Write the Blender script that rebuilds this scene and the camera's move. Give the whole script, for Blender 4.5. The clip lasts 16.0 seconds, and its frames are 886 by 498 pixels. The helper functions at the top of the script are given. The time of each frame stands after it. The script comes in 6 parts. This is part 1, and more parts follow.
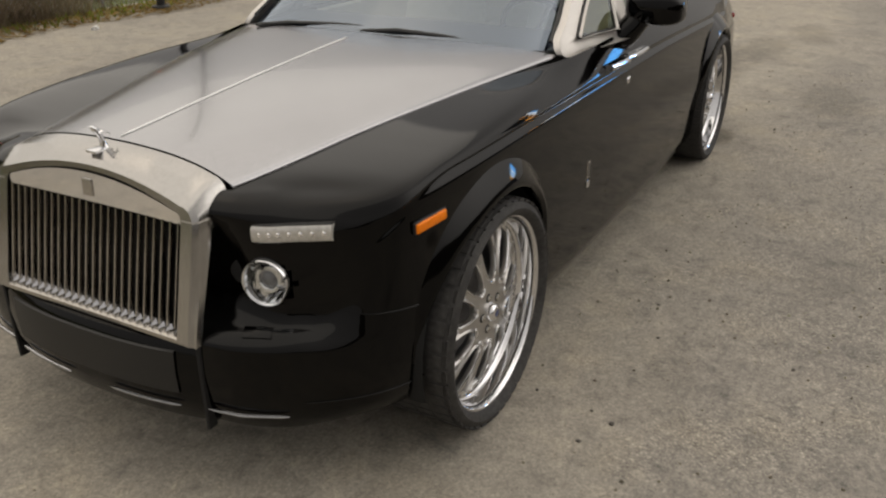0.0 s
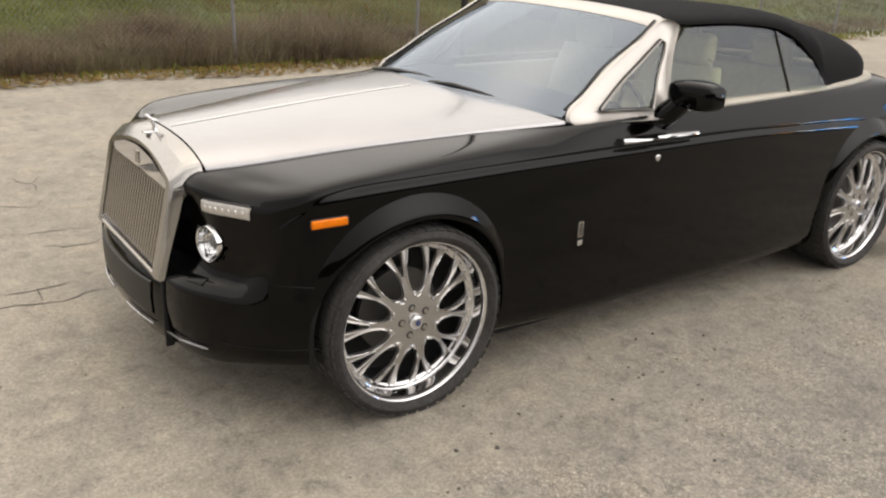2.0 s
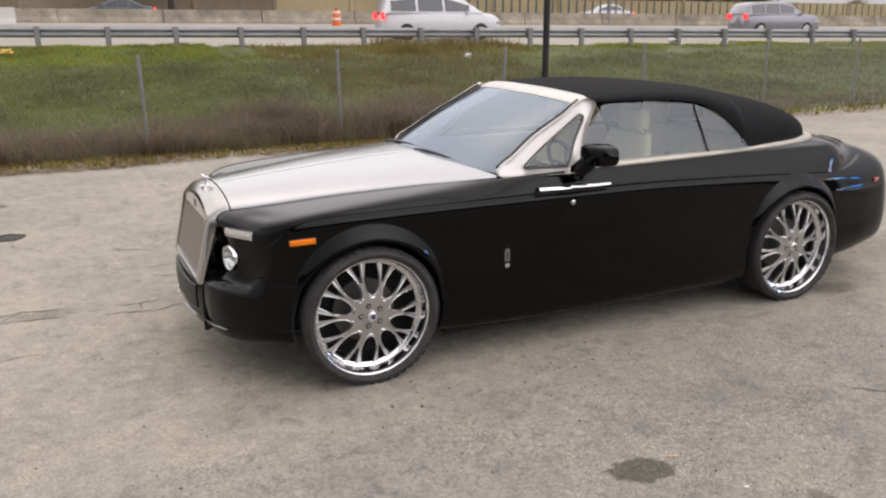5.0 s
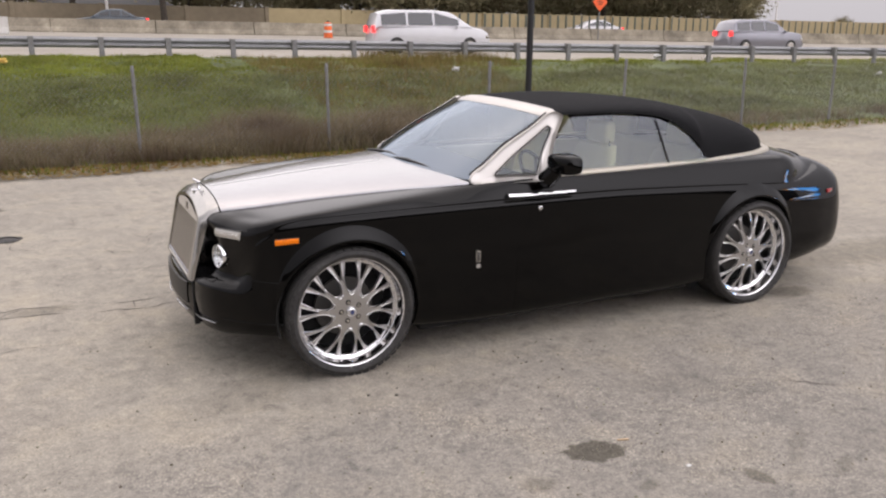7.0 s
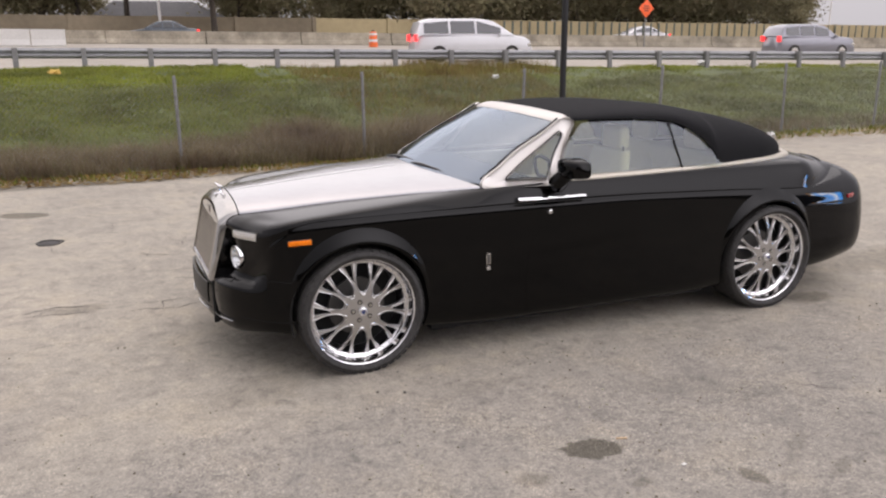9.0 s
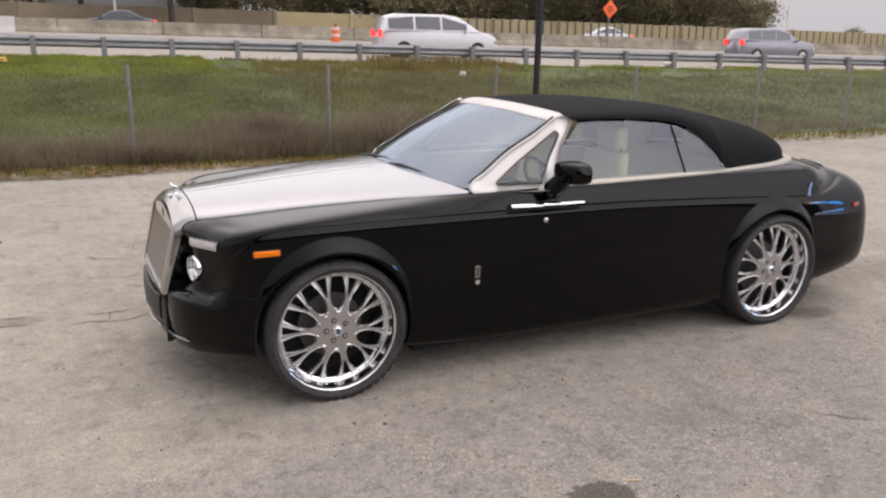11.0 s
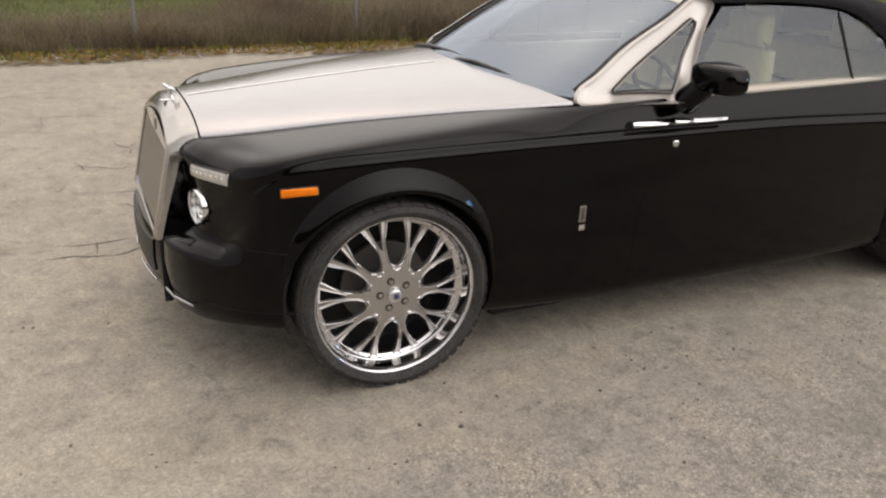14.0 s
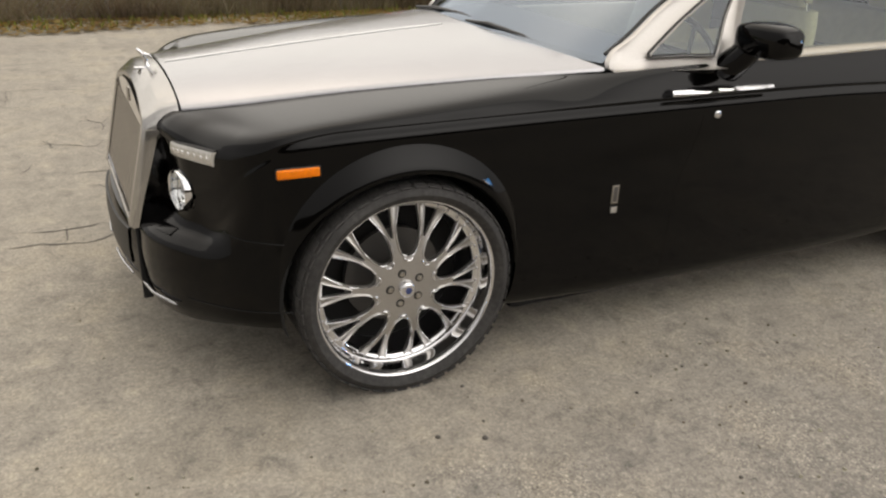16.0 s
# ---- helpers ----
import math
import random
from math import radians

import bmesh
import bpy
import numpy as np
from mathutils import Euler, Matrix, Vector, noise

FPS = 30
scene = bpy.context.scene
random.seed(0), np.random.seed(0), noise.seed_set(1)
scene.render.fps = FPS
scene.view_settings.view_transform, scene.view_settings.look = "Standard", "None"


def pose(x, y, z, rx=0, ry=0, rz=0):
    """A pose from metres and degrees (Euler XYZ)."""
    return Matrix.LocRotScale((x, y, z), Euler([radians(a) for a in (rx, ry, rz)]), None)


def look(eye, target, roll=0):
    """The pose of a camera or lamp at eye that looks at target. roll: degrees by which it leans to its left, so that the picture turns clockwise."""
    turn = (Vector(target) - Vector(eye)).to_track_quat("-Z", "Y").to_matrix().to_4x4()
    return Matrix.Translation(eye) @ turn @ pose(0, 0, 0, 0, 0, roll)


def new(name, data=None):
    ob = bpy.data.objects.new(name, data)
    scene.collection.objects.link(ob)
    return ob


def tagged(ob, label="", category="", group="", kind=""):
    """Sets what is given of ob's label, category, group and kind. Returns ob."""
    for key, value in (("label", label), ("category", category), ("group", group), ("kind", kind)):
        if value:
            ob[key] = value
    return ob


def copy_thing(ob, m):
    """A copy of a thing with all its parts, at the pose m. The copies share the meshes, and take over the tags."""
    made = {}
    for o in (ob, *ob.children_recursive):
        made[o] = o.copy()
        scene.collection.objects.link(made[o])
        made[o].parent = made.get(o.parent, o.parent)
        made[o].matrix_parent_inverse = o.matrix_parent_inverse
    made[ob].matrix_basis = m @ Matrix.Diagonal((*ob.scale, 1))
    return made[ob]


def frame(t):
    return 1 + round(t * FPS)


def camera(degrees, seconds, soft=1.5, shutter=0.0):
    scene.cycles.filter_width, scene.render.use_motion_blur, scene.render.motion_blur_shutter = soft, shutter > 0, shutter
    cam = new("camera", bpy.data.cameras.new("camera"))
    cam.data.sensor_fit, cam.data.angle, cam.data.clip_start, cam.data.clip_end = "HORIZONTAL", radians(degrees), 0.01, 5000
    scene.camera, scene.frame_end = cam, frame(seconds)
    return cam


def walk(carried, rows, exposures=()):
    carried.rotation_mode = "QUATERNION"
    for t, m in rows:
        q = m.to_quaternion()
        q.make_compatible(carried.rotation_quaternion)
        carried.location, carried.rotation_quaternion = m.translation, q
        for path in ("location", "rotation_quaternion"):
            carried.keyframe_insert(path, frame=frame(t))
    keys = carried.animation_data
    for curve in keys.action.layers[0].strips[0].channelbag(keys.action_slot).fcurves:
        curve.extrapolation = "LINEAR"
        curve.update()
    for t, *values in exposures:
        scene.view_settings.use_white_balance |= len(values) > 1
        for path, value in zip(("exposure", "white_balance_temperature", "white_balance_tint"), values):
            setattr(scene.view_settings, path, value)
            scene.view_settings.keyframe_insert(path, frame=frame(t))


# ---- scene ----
cam = camera(56.1, 16.0, soft=2.25)
PATH = [
    (0, (-2.313, -2.063, 1.829), (-0.726, -1.181, 0.991), -0.4),
    (0.5, (-2.12, -2.395, 1.846), (-0.777, -1.228, 0.932), -0.6),
    (1, (-2.068, -2.771, 1.88), (-0.752, -1.519, 1.043), 4.0),
    (1.5, (-1.965, -3.103, 1.894), (-0.739, -1.727, 1.117), 1.4),
    (2, (-1.738, -3.513, 1.898), (-0.634, -2.005, 1.188), 2.6),
    (2.5, (-1.682, -3.883, 1.982), (-0.596, -2.321, 1.367), 2.4),
    (3, (-1.686, -4.188, 1.983), (-0.583, -2.601, 1.466), 1.4),
    (3.5, (-1.589, -4.467, 1.945), (-0.624, -2.8165, 1.358), 3.0),
    (4, (-1.581, -4.789, 2.004), (-0.707, -3.091, 1.409), 1.0),
    (6.5, (-1.553, -5.486, 2.121), (-0.744, -3.728, 1.618), -0.4),
    (7, (-1.645, -5.586, 2.128), (-0.791, -3.854, 1.606), 0.4),
    (7.5, (-1.621, -5.676, 2.146), (-0.78, -3.933, 1.643), -0.5),
    (8, (-1.508, -5.787, 2.124), (-0.764, -4.011, 1.584), 1.2),
    (8.5, (-1.479, -5.85, 2.135), (-0.732, -4.058, 1.654), -0.5),
    (9, (-1.489, -5.817, 2.13), (-0.736, -4.034, 1.626), -0.2),
    (11.5, (-1.339, -4.97, 2.058), (-0.47, -3.245, 1.539), 1.1),
    (12, (-1.274, -4.703, 2.059), (-0.393, -3.011, 1.46), 1.5),
    (12.5, (-1.221, -4.503, 1.971), (-0.458, -2.763, 1.346), -0.1),
    (13, (-1.102, -4.321, 1.962), (-0.347, -2.61, 1.252), 0.7),
    (13.5, (-1.156, -4.077, 1.92), (-0.33, -2.384, 1.25), 1.0),
    (14, (-1.138, -3.874, 1.908), (-0.358, -2.199, 1.143), 1.9),
    (14.5, (-1.054, -3.784, 1.849), (-0.278, -2.106, 1.087), 1.8),
    (15, (-1.07, -3.597, 1.829), (-0.251, -1.949, 1.048), 1.9),
    (15.5, (-1.134, -3.467, 1.791), (-0.293, -1.851, 0.965), 2.5),
    (16, (-1.093, -3.451, 1.785), (-0.279, -1.817, 0.966), 2.0),
]
EXPOSURES = [(0.0, -0.32, 7050, 9), (0.5, -0.32, 7200, 7), (1.0, 0.11, 7050, 10), (1.5, 0.34, 6800, 11), (2.0, 0.32, 6950, 10), (2.5, 0.24, 7000, 11), (4.0, 0.24, 6550, 13), (6.5, 0.25, 6450, 16), (9.0, 0.28, 6450, 17), (11.5, 0.23, 6400, 16), (12.5, 0.21, 6450, 16), (13.0, 0.20, 6400, 15), (13.5, 0.19, 6750, 13), (14.5, 0.16, 6900, 12), (16.0, 0.14, 6950, 9)]
walk(cam, [(t, look(eye, target, roll)) for t, eye, target, roll in PATH], EXPOSURES)

# ---- light ----
SUN_EL, SUN_ROT = radians(60), radians(6)
world = bpy.data.worlds.new("sky")
scene.world = world
world.use_nodes = True
wn = world.node_tree.nodes
sky = wn.new("ShaderNodeTexSky")
sky.sky_type = "NISHITA"
sky.sun_disc = False
sky.sun_elevation, sky.sun_rotation = SUN_EL, SUN_ROT
sky.air_density, sky.dust_density, sky.ozone_density = 1.0, 6.0, 1.0
haze = wn.new("ShaderNodeMixRGB")
haze.inputs[0].default_value = 0.88
# overcast: the cloud brightens evenly from the horizon to the zenith
up = wn.new("ShaderNodeSeparateXYZ")
world.node_tree.links.new(wn.new("ShaderNodeTexCoord").outputs["Generated"], up.inputs[0])
cloud = wn.new("ShaderNodeMapRange")
cloud.inputs["From Min"].default_value, cloud.inputs["From Max"].default_value = 0.0, 1.0
cloud.inputs["To Min"].default_value, cloud.inputs["To Max"].default_value = 5.0, 7.9
grade = wn.new("ShaderNodeVectorMath")
grade.operation = "SCALE"
grade.inputs[0].default_value = (1.0, 0.977, 0.985)
world.node_tree.links.new(up.outputs["Z"], cloud.inputs["Value"])
# brighter lobe added to the sky in the south-east, lifts the bodywork's reflections
BRIGHT = Vector((0.40, -0.74, 0.54)).normalized()
toward = wn.new("ShaderNodeVectorMath")
toward.operation = "DOT_PRODUCT"
toward.inputs[1].default_value = BRIGHT
world.node_tree.links.new(wn["Texture Coordinate"].outputs["Generated"], toward.inputs[0])
pos = wn.new("ShaderNodeMath")
pos.operation, pos.inputs[1].default_value = "MAXIMUM", 0.0
world.node_tree.links.new(toward.outputs["Value"], pos.inputs[0])
lobe = wn.new("ShaderNodeMath")
lobe.operation, lobe.inputs[1].default_value = "POWER", 6.0
world.node_tree.links.new(pos.outputs[0], lobe.inputs[0])
total = wn.new("ShaderNodeMath")
total.operation, total.inputs[1].default_value = "MULTIPLY_ADD", 18.0
world.node_tree.links.new(lobe.outputs[0], total.inputs[0])
world.node_tree.links.new(cloud.outputs[0], total.inputs[2])
world.node_tree.links.new(total.outputs[0], grade.inputs["Scale"])
world.node_tree.links.new(grade.outputs[0], haze.inputs[2])
world.node_tree.links.new(sky.outputs[0], haze.inputs[1])
world.node_tree.links.new(haze.outputs[0], wn["Background"].inputs[0])
wn["Background"].inputs[1].default_value = 0.11
sun_data = bpy.data.lights.new("sun", "SUN")
sun_data.energy, sun_data.angle, sun_data.color = 1.25, radians(100), (1.0, 0.96, 0.9)
sun = new("sun", sun_data)
sun.matrix_world = Matrix.Translation((0, 0, 20)) @ Vector((0.05, 0.50, 0.86)).to_track_quat("Z", "Y").to_matrix().to_4x4()


# ---- materials ----
def mat(name, base, rough=0.5, metal=0.0, var=0.0, scale=20.0, bump=0.0, bscale=None, coat=0.0, var2=0.0, scale2=1.0, trans=0.0, emit=None, spec=0.5, ior=1.45, rvar=0.0, isl=0.0):
    m = bpy.data.materials.new(name)
    m.use_nodes = True
    nt = m.node_tree
    n, l = nt.nodes, nt.links
    b = n["Principled BSDF"]
    b.inputs["Base Color"].default_value = (*base, 1)
    b.inputs["Roughness"].default_value = rough
    b.inputs["Metallic"].default_value = metal
    b.inputs["Coat Weight"].default_value = coat
    b.inputs["Coat Roughness"].default_value = 0.02
    b.inputs["Transmission Weight"].default_value = trans
    b.inputs["Specular IOR Level"].default_value = spec
    b.inputs["IOR"].default_value = ior
    if emit:
        b.inputs["Emission Color"].default_value = (*emit[:3], 1)
        b.inputs["Emission Strength"].default_value = emit[3]
    tc = n.new("ShaderNodeTexCoord")

    def noise_at(s, detail=4.0):
        t = n.new("ShaderNodeTexNoise")
        t.inputs["Scale"].default_value = s
        t.inputs["Detail"].default_value = detail
        l.new(tc.outputs["Object"], t.inputs["Vector"])
        return t.outputs["Fac"]

    col = None
    if var or var2 or isl:
        val = n.new("ShaderNodeValue")
        val.outputs[0].default_value = 1.0
        out = val.outputs[0]
        for amp, sc in ((var, scale), (var2, scale2)):
            if amp:
                r = n.new("ShaderNodeMapRange")
                r.inputs["From Min"].default_value, r.inputs["From Max"].default_value = 0.3, 0.7
                r.inputs["To Min"].default_value, r.inputs["To Max"].default_value = 1 - amp, 1 + amp
                l.new(noise_at(sc), r.inputs["Value"])
                mu = n.new("ShaderNodeMath")
                mu.operation = "MULTIPLY"
                l.new(out, mu.inputs[0])
                l.new(r.outputs[0], mu.inputs[1])
                out = mu.outputs[0]
        if isl:
            g = n.new("ShaderNodeNewGeometry")
            r = n.new("ShaderNodeMapRange")
            r.inputs["To Min"].default_value, r.inputs["To Max"].default_value = 1 - isl, 1 + isl
            l.new(g.outputs["Random Per Island"], r.inputs["Value"])
            mu = n.new("ShaderNodeMath")
            mu.operation = "MULTIPLY"
            l.new(out, mu.inputs[0])
            l.new(r.outputs[0], mu.inputs[1])
            out = mu.outputs[0]
        sc = n.new("ShaderNodeVectorMath")
        sc.operation = "SCALE"
        sc.inputs[0].default_value = base
        l.new(out, sc.inputs["Scale"])
        l.new(sc.outputs[0], b.inputs["Base Color"])
    if rvar:
        r = n.new("ShaderNodeMapRange")
        r.inputs["From Min"].default_value, r.inputs["From Max"].default_value = 0.3, 0.7
        r.inputs["To Min"].default_value, r.inputs["To Max"].default_value = max(0.0, rough - rvar), min(1.0, rough + rvar)
        l.new(noise_at(scale2), r.inputs["Value"])
        l.new(r.outputs[0], b.inputs["Roughness"])
    if bump:
        bp = n.new("ShaderNodeBump")
        bp.inputs["Strength"].default_value = bump
        bp.inputs["Distance"].default_value = 0.01
        l.new(noise_at(bscale or scale), bp.inputs["Height"])
        l.new(bp.outputs[0], b.inputs["Normal"])
    return m


def asphalt_material():
    m = mat("asphalt", (0.2, 0.19, 0.17), 0.92)
    n, l = m.node_tree.nodes, m.node_tree.links
    b = n["Principled BSDF"]
    tc = n["Texture Coordinate"]

    def tex(kind, s, **kw):
        t = n.new(kind)
        t.inputs["Scale"].default_value = s
        for k, v in kw.items():
            t.inputs[k].default_value = v
        l.new(tc.outputs["Object"], t.inputs["Vector"])
        return t

    def ramp(src, stops):
        r = n.new("ShaderNodeValToRGB")
        e = r.color_ramp.elements
        while len(e) < len(stops):
            e.new(0.5)
        for i, (p, c) in enumerate(stops):
            e[i].position, e[i].color = p, (*c, 1)
        l.new(src, r.inputs[0])
        return r.outputs[0]

    def mix(mode, fac, a, c):
        x = n.new("ShaderNodeMixRGB")
        x.blend_type = mode
        if isinstance(fac, float):
            x.inputs[0].default_value = fac
        else:
            l.new(fac, x.inputs[0])
        l.new(a, x.inputs[1])
        l.new(c, x.inputs[2])
        return x.outputs[0]

    def op(kind, a, b_=0.0, c_=0.0):
        x = n.new("ShaderNodeMath")
        x.operation = kind
        for k, v in enumerate((a, b_, c_)):
            if isinstance(v, (int, float)):
                x.inputs[k].default_value = v
            else:
                l.new(v, x.inputs[k])
        return x.outputs[0]

    def step(v, lo, hi, to=1.0):
        r = n.new("ShaderNodeMapRange")
        r.interpolation_type = "SMOOTHSTEP"
        r.inputs["From Min"].default_value, r.inputs["From Max"].default_value = lo, hi
        r.inputs["To Min"].default_value, r.inputs["To Max"].default_value = 0.0, to
        l.new(v, r.inputs["Value"])
        return r.outputs[0]

    big = tex("ShaderNodeTexNoise", 0.35, Detail=5.0, Roughness=0.6)
    mid = tex("ShaderNodeTexNoise", 2.3, Detail=5.0, Roughness=0.65)
    fine = tex("ShaderNodeTexNoise", 60.0, Detail=4.0, Roughness=0.7)
    grit = tex("ShaderNodeTexVoronoi", 130.0)
    base = ramp(big.outputs["Fac"], [(0.3, (0.262, 0.239, 0.205)), (0.5, (0.319, 0.293, 0.247)), (0.72, (0.369, 0.334, 0.277))])
    c = mix("MULTIPLY", 0.8, base, ramp(mid.outputs["Fac"], [(0.26, (0.74, 0.74, 0.76)), (0.5, (1, 1, 1)), (0.74, (1.14, 1.10, 1.02))]))
    blot = tex("ShaderNodeTexNoise", 9.0, Detail=6.0, Roughness=0.72, Distortion=0.5)
    patch = tex("ShaderNodeTexNoise", 4.0, Detail=3.0, Roughness=0.6, Distortion=0.8)
    mottle = ramp(blot.outputs["Fac"], [(0.34, (0.66, 0.665, 0.68)), (0.46, (0.94, 0.94, 0.94)), (0.56, (1.04, 1.035, 1.03)), (0.68, (1.26, 1.24, 1.2))])
    c = mix("MULTIPLY", op("MULTIPLY_ADD", step(patch.outputs["Fac"], 0.36, 0.62), 0.6, 0.38), c, mottle)
    c = mix("MULTIPLY", 0.7, c, ramp(fine.outputs["Fac"], [(0.28, (0.62, 0.62, 0.62)), (0.48, (1, 1, 1)), (0.75, (1.3, 1.28, 1.24))]))
    c = mix("MULTIPLY", 0.45, c, ramp(grit.outputs["Color"], [(0.0, (0.6, 0.6, 0.6)), (0.6, (1.0, 1.0, 1.0)), (1.0, (1.5, 1.45, 1.4))]))
    # a newer, greyer and coarser strip along the near side, stains, dark patches and painted fence shade
    sep = n.new("ShaderNodeSeparateXYZ")
    l.new(tc.outputs["Object"], sep.inputs[0])

    X, Y = sep.outputs[0], sep.outputs[1]
    wob = tex("ShaderNodeTexNoise", 1.1, Detail=6.0, Roughness=0.65)
    edge = tex("ShaderNodeTexNoise", 11.0, Detail=7.0, Roughness=0.7)
    side = op("ADD", op("MULTIPLY", Y, -1.0), op("MULTIPLY", op("SUBTRACT", wob.outputs["Fac"], 0.5), 1.3))
    near = step(op("ADD", side, op("MULTIPLY", op("MINIMUM", X, 0.6), 0.16)), 1.05, 1.75)
    grey = n.new("ShaderNodeMixRGB")
    grey.blend_type = "MULTIPLY"
    grey.inputs[2].default_value = (0.80, 0.81, 0.845, 1)
    l.new(near, grey.inputs[0])
    l.new(c, grey.inputs[1])
    c = grey.outputs[0]
    coarse = tex("ShaderNodeTexNoise", 27.0, Detail=7.0, Roughness=0.85)
    spots = ramp(coarse.outputs["Fac"], [(0.33, (0.50, 0.50, 0.51)), (0.47, (0.97, 0.97, 0.97)), (0.68, (1.35, 1.33, 1.30))])
    c = mix("MULTIPLY", op("MULTIPLY_ADD", near, 0.5, 0.40), c, spots)
    chips = tex("ShaderNodeTexVoronoi", 150.0)
    pale = ramp(chips.outputs["Color"], [(0.22, (0.55, 0.55, 0.55)), (0.38, (0.95, 0.95, 0.95)), (0.66, (1.0, 1.0, 1.0)), (0.76, (1.4, 1.38, 1.34)), (0.86, (2.0, 1.97, 1.9))])
    c = mix("MULTIPLY", op("MULTIPLY", op("MULTIPLY_ADD", near, 0.5, 0.14), step(wob.outputs["Fac"], 0.36, 0.62)), c, pale)

    # darkens a ragged oval; serves the stains and the shade painted at the fence
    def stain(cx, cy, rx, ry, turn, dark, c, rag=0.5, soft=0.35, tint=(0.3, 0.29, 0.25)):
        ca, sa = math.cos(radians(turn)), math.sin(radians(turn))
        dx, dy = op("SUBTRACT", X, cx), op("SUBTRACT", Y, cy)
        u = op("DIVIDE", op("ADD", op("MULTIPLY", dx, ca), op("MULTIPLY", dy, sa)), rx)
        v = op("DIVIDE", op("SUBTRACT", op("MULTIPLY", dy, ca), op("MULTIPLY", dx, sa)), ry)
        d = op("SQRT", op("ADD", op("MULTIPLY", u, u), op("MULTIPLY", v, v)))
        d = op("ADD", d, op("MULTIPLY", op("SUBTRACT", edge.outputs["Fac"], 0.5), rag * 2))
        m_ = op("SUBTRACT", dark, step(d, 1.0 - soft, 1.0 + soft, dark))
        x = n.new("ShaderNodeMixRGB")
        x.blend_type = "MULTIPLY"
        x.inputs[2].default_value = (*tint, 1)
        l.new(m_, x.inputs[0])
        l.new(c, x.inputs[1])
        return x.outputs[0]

    for cx, cy, rx, ry, turn, dark, rag, soft in (
        (0.785, -2.455, 0.165, 0.105, -8, 0.86, 0.7, 0.14), (1.36, -3.0, 0.05, 0.09, 20, 0.62, 1.0, 0.25), (0.70, -3.02, 0.05, 0.04, 0, 0.4, 0.4, 0.4), (0.35, -2.61, 0.09, 0.06, 0, 0.4, 1.0, 0.4), (0.82, -2.84, 0.06, 0.035, 10, 0.42, 1.1, 0.35), (1.83, -3.12, 0.11, 0.04, 30, 0.36, 1.6, 0.4), (1.8, -2.85, 0.22, 0.04, 38, 0.22, 1.6, 0.45), (-0.93, -2.36, 0.16, 0.11, 0, 0.5, 1.2, 0.35),
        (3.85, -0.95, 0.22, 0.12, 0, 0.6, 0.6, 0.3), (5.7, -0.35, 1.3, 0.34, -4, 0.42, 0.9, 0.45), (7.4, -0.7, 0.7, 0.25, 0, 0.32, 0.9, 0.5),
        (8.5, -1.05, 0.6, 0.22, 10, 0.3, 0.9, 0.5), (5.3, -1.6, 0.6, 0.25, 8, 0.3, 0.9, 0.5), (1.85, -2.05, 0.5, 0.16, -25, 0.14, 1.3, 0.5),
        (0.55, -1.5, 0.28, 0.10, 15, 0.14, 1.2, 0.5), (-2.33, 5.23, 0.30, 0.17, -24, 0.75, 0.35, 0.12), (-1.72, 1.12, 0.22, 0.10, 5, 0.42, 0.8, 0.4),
        # first entry: shadow along the fence foot, painted into the asphalt colour
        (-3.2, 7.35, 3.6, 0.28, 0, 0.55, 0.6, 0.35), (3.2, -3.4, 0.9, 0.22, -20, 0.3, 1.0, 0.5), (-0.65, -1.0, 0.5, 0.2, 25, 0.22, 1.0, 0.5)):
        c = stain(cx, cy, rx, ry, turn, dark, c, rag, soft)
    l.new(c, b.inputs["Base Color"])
    bp = n.new("ShaderNodeBump")
    bp.inputs["Strength"].default_value, bp.inputs["Distance"].default_value = 0.5, 0.006
    l.new(fine.outputs["Fac"], bp.inputs["Height"])
    l.new(bp.outputs[0], b.inputs["Normal"])
    return m


ASPHALT = asphalt_material()
PAINT = mat("black_paint", (0.0007, 0.0006, 0.0006), 0.3, 0.0, coat=1.0, spec=0.0)
PAINT.node_tree.nodes["Principled BSDF"].inputs["Coat IOR"].default_value = 1.312
PAINT.node_tree.nodes["Principled BSDF"].inputs["Coat Roughness"].default_value = 0.065
SATIN = mat("black_satin_plastic", (0.012, 0.012, 0.012), 0.45, bump=0.05, bscale=300)
SILVER = mat("brushed_silver", (0.395, 0.392, 0.402), 0.20, 1.0, var=0.03, scale=90, var2=0.03, scale2=3, coat=0.3)
SATIN_SILVER = mat("satin_silver_trim", (0.585, 0.562, 0.535), 0.46, 0.94, var=0.03, scale=120, var2=0.03, scale2=4)
SURROUND = mat("brushed_stainless", (0.43, 0.418, 0.40), 0.19, 1.0, var=0.04, scale=110, var2=0.04, scale2=5, bump=0.01)
STEEL = mat("brushed_steel", (0.441, 0.418, 0.38), 0.26, 0.9, var=0.04, scale=120, bump=0.02)
CHROME = mat("chrome", (0.78, 0.78, 0.79), 0.06, 1.0, rvar=0.03, scale2=40)
BRUSHED = mat("brushed_wheel_face", (0.484, 0.468, 0.446), 0.30, 0.85, var=0.05, scale=150, bump=0.02)
RUBBER = mat("tyre_rubber", (0.0382, 0.0365, 0.0348), 0.75, var=0.3, scale=60, var2=0.25, scale2=8, bump=0.15, bscale=120)
FABRIC = mat("black_canvas", (0.012, 0.012, 0.013), 0.95, var=0.2, scale=400, bump=0.25, bscale=700, spec=0.2)
DARK = mat("dark_void", (0.008, 0.008, 0.008), 0.8)
CREAM = mat("cream_leather", (0.83, 0.785, 0.60), 0.5, var=0.06, scale=30, bump=0.1, bscale=250)
AMBER = mat("amber_lens", (0.88, 0.21, 0.004), 0.25, var=0.1, scale=60, coat=0.15, spec=0.3)
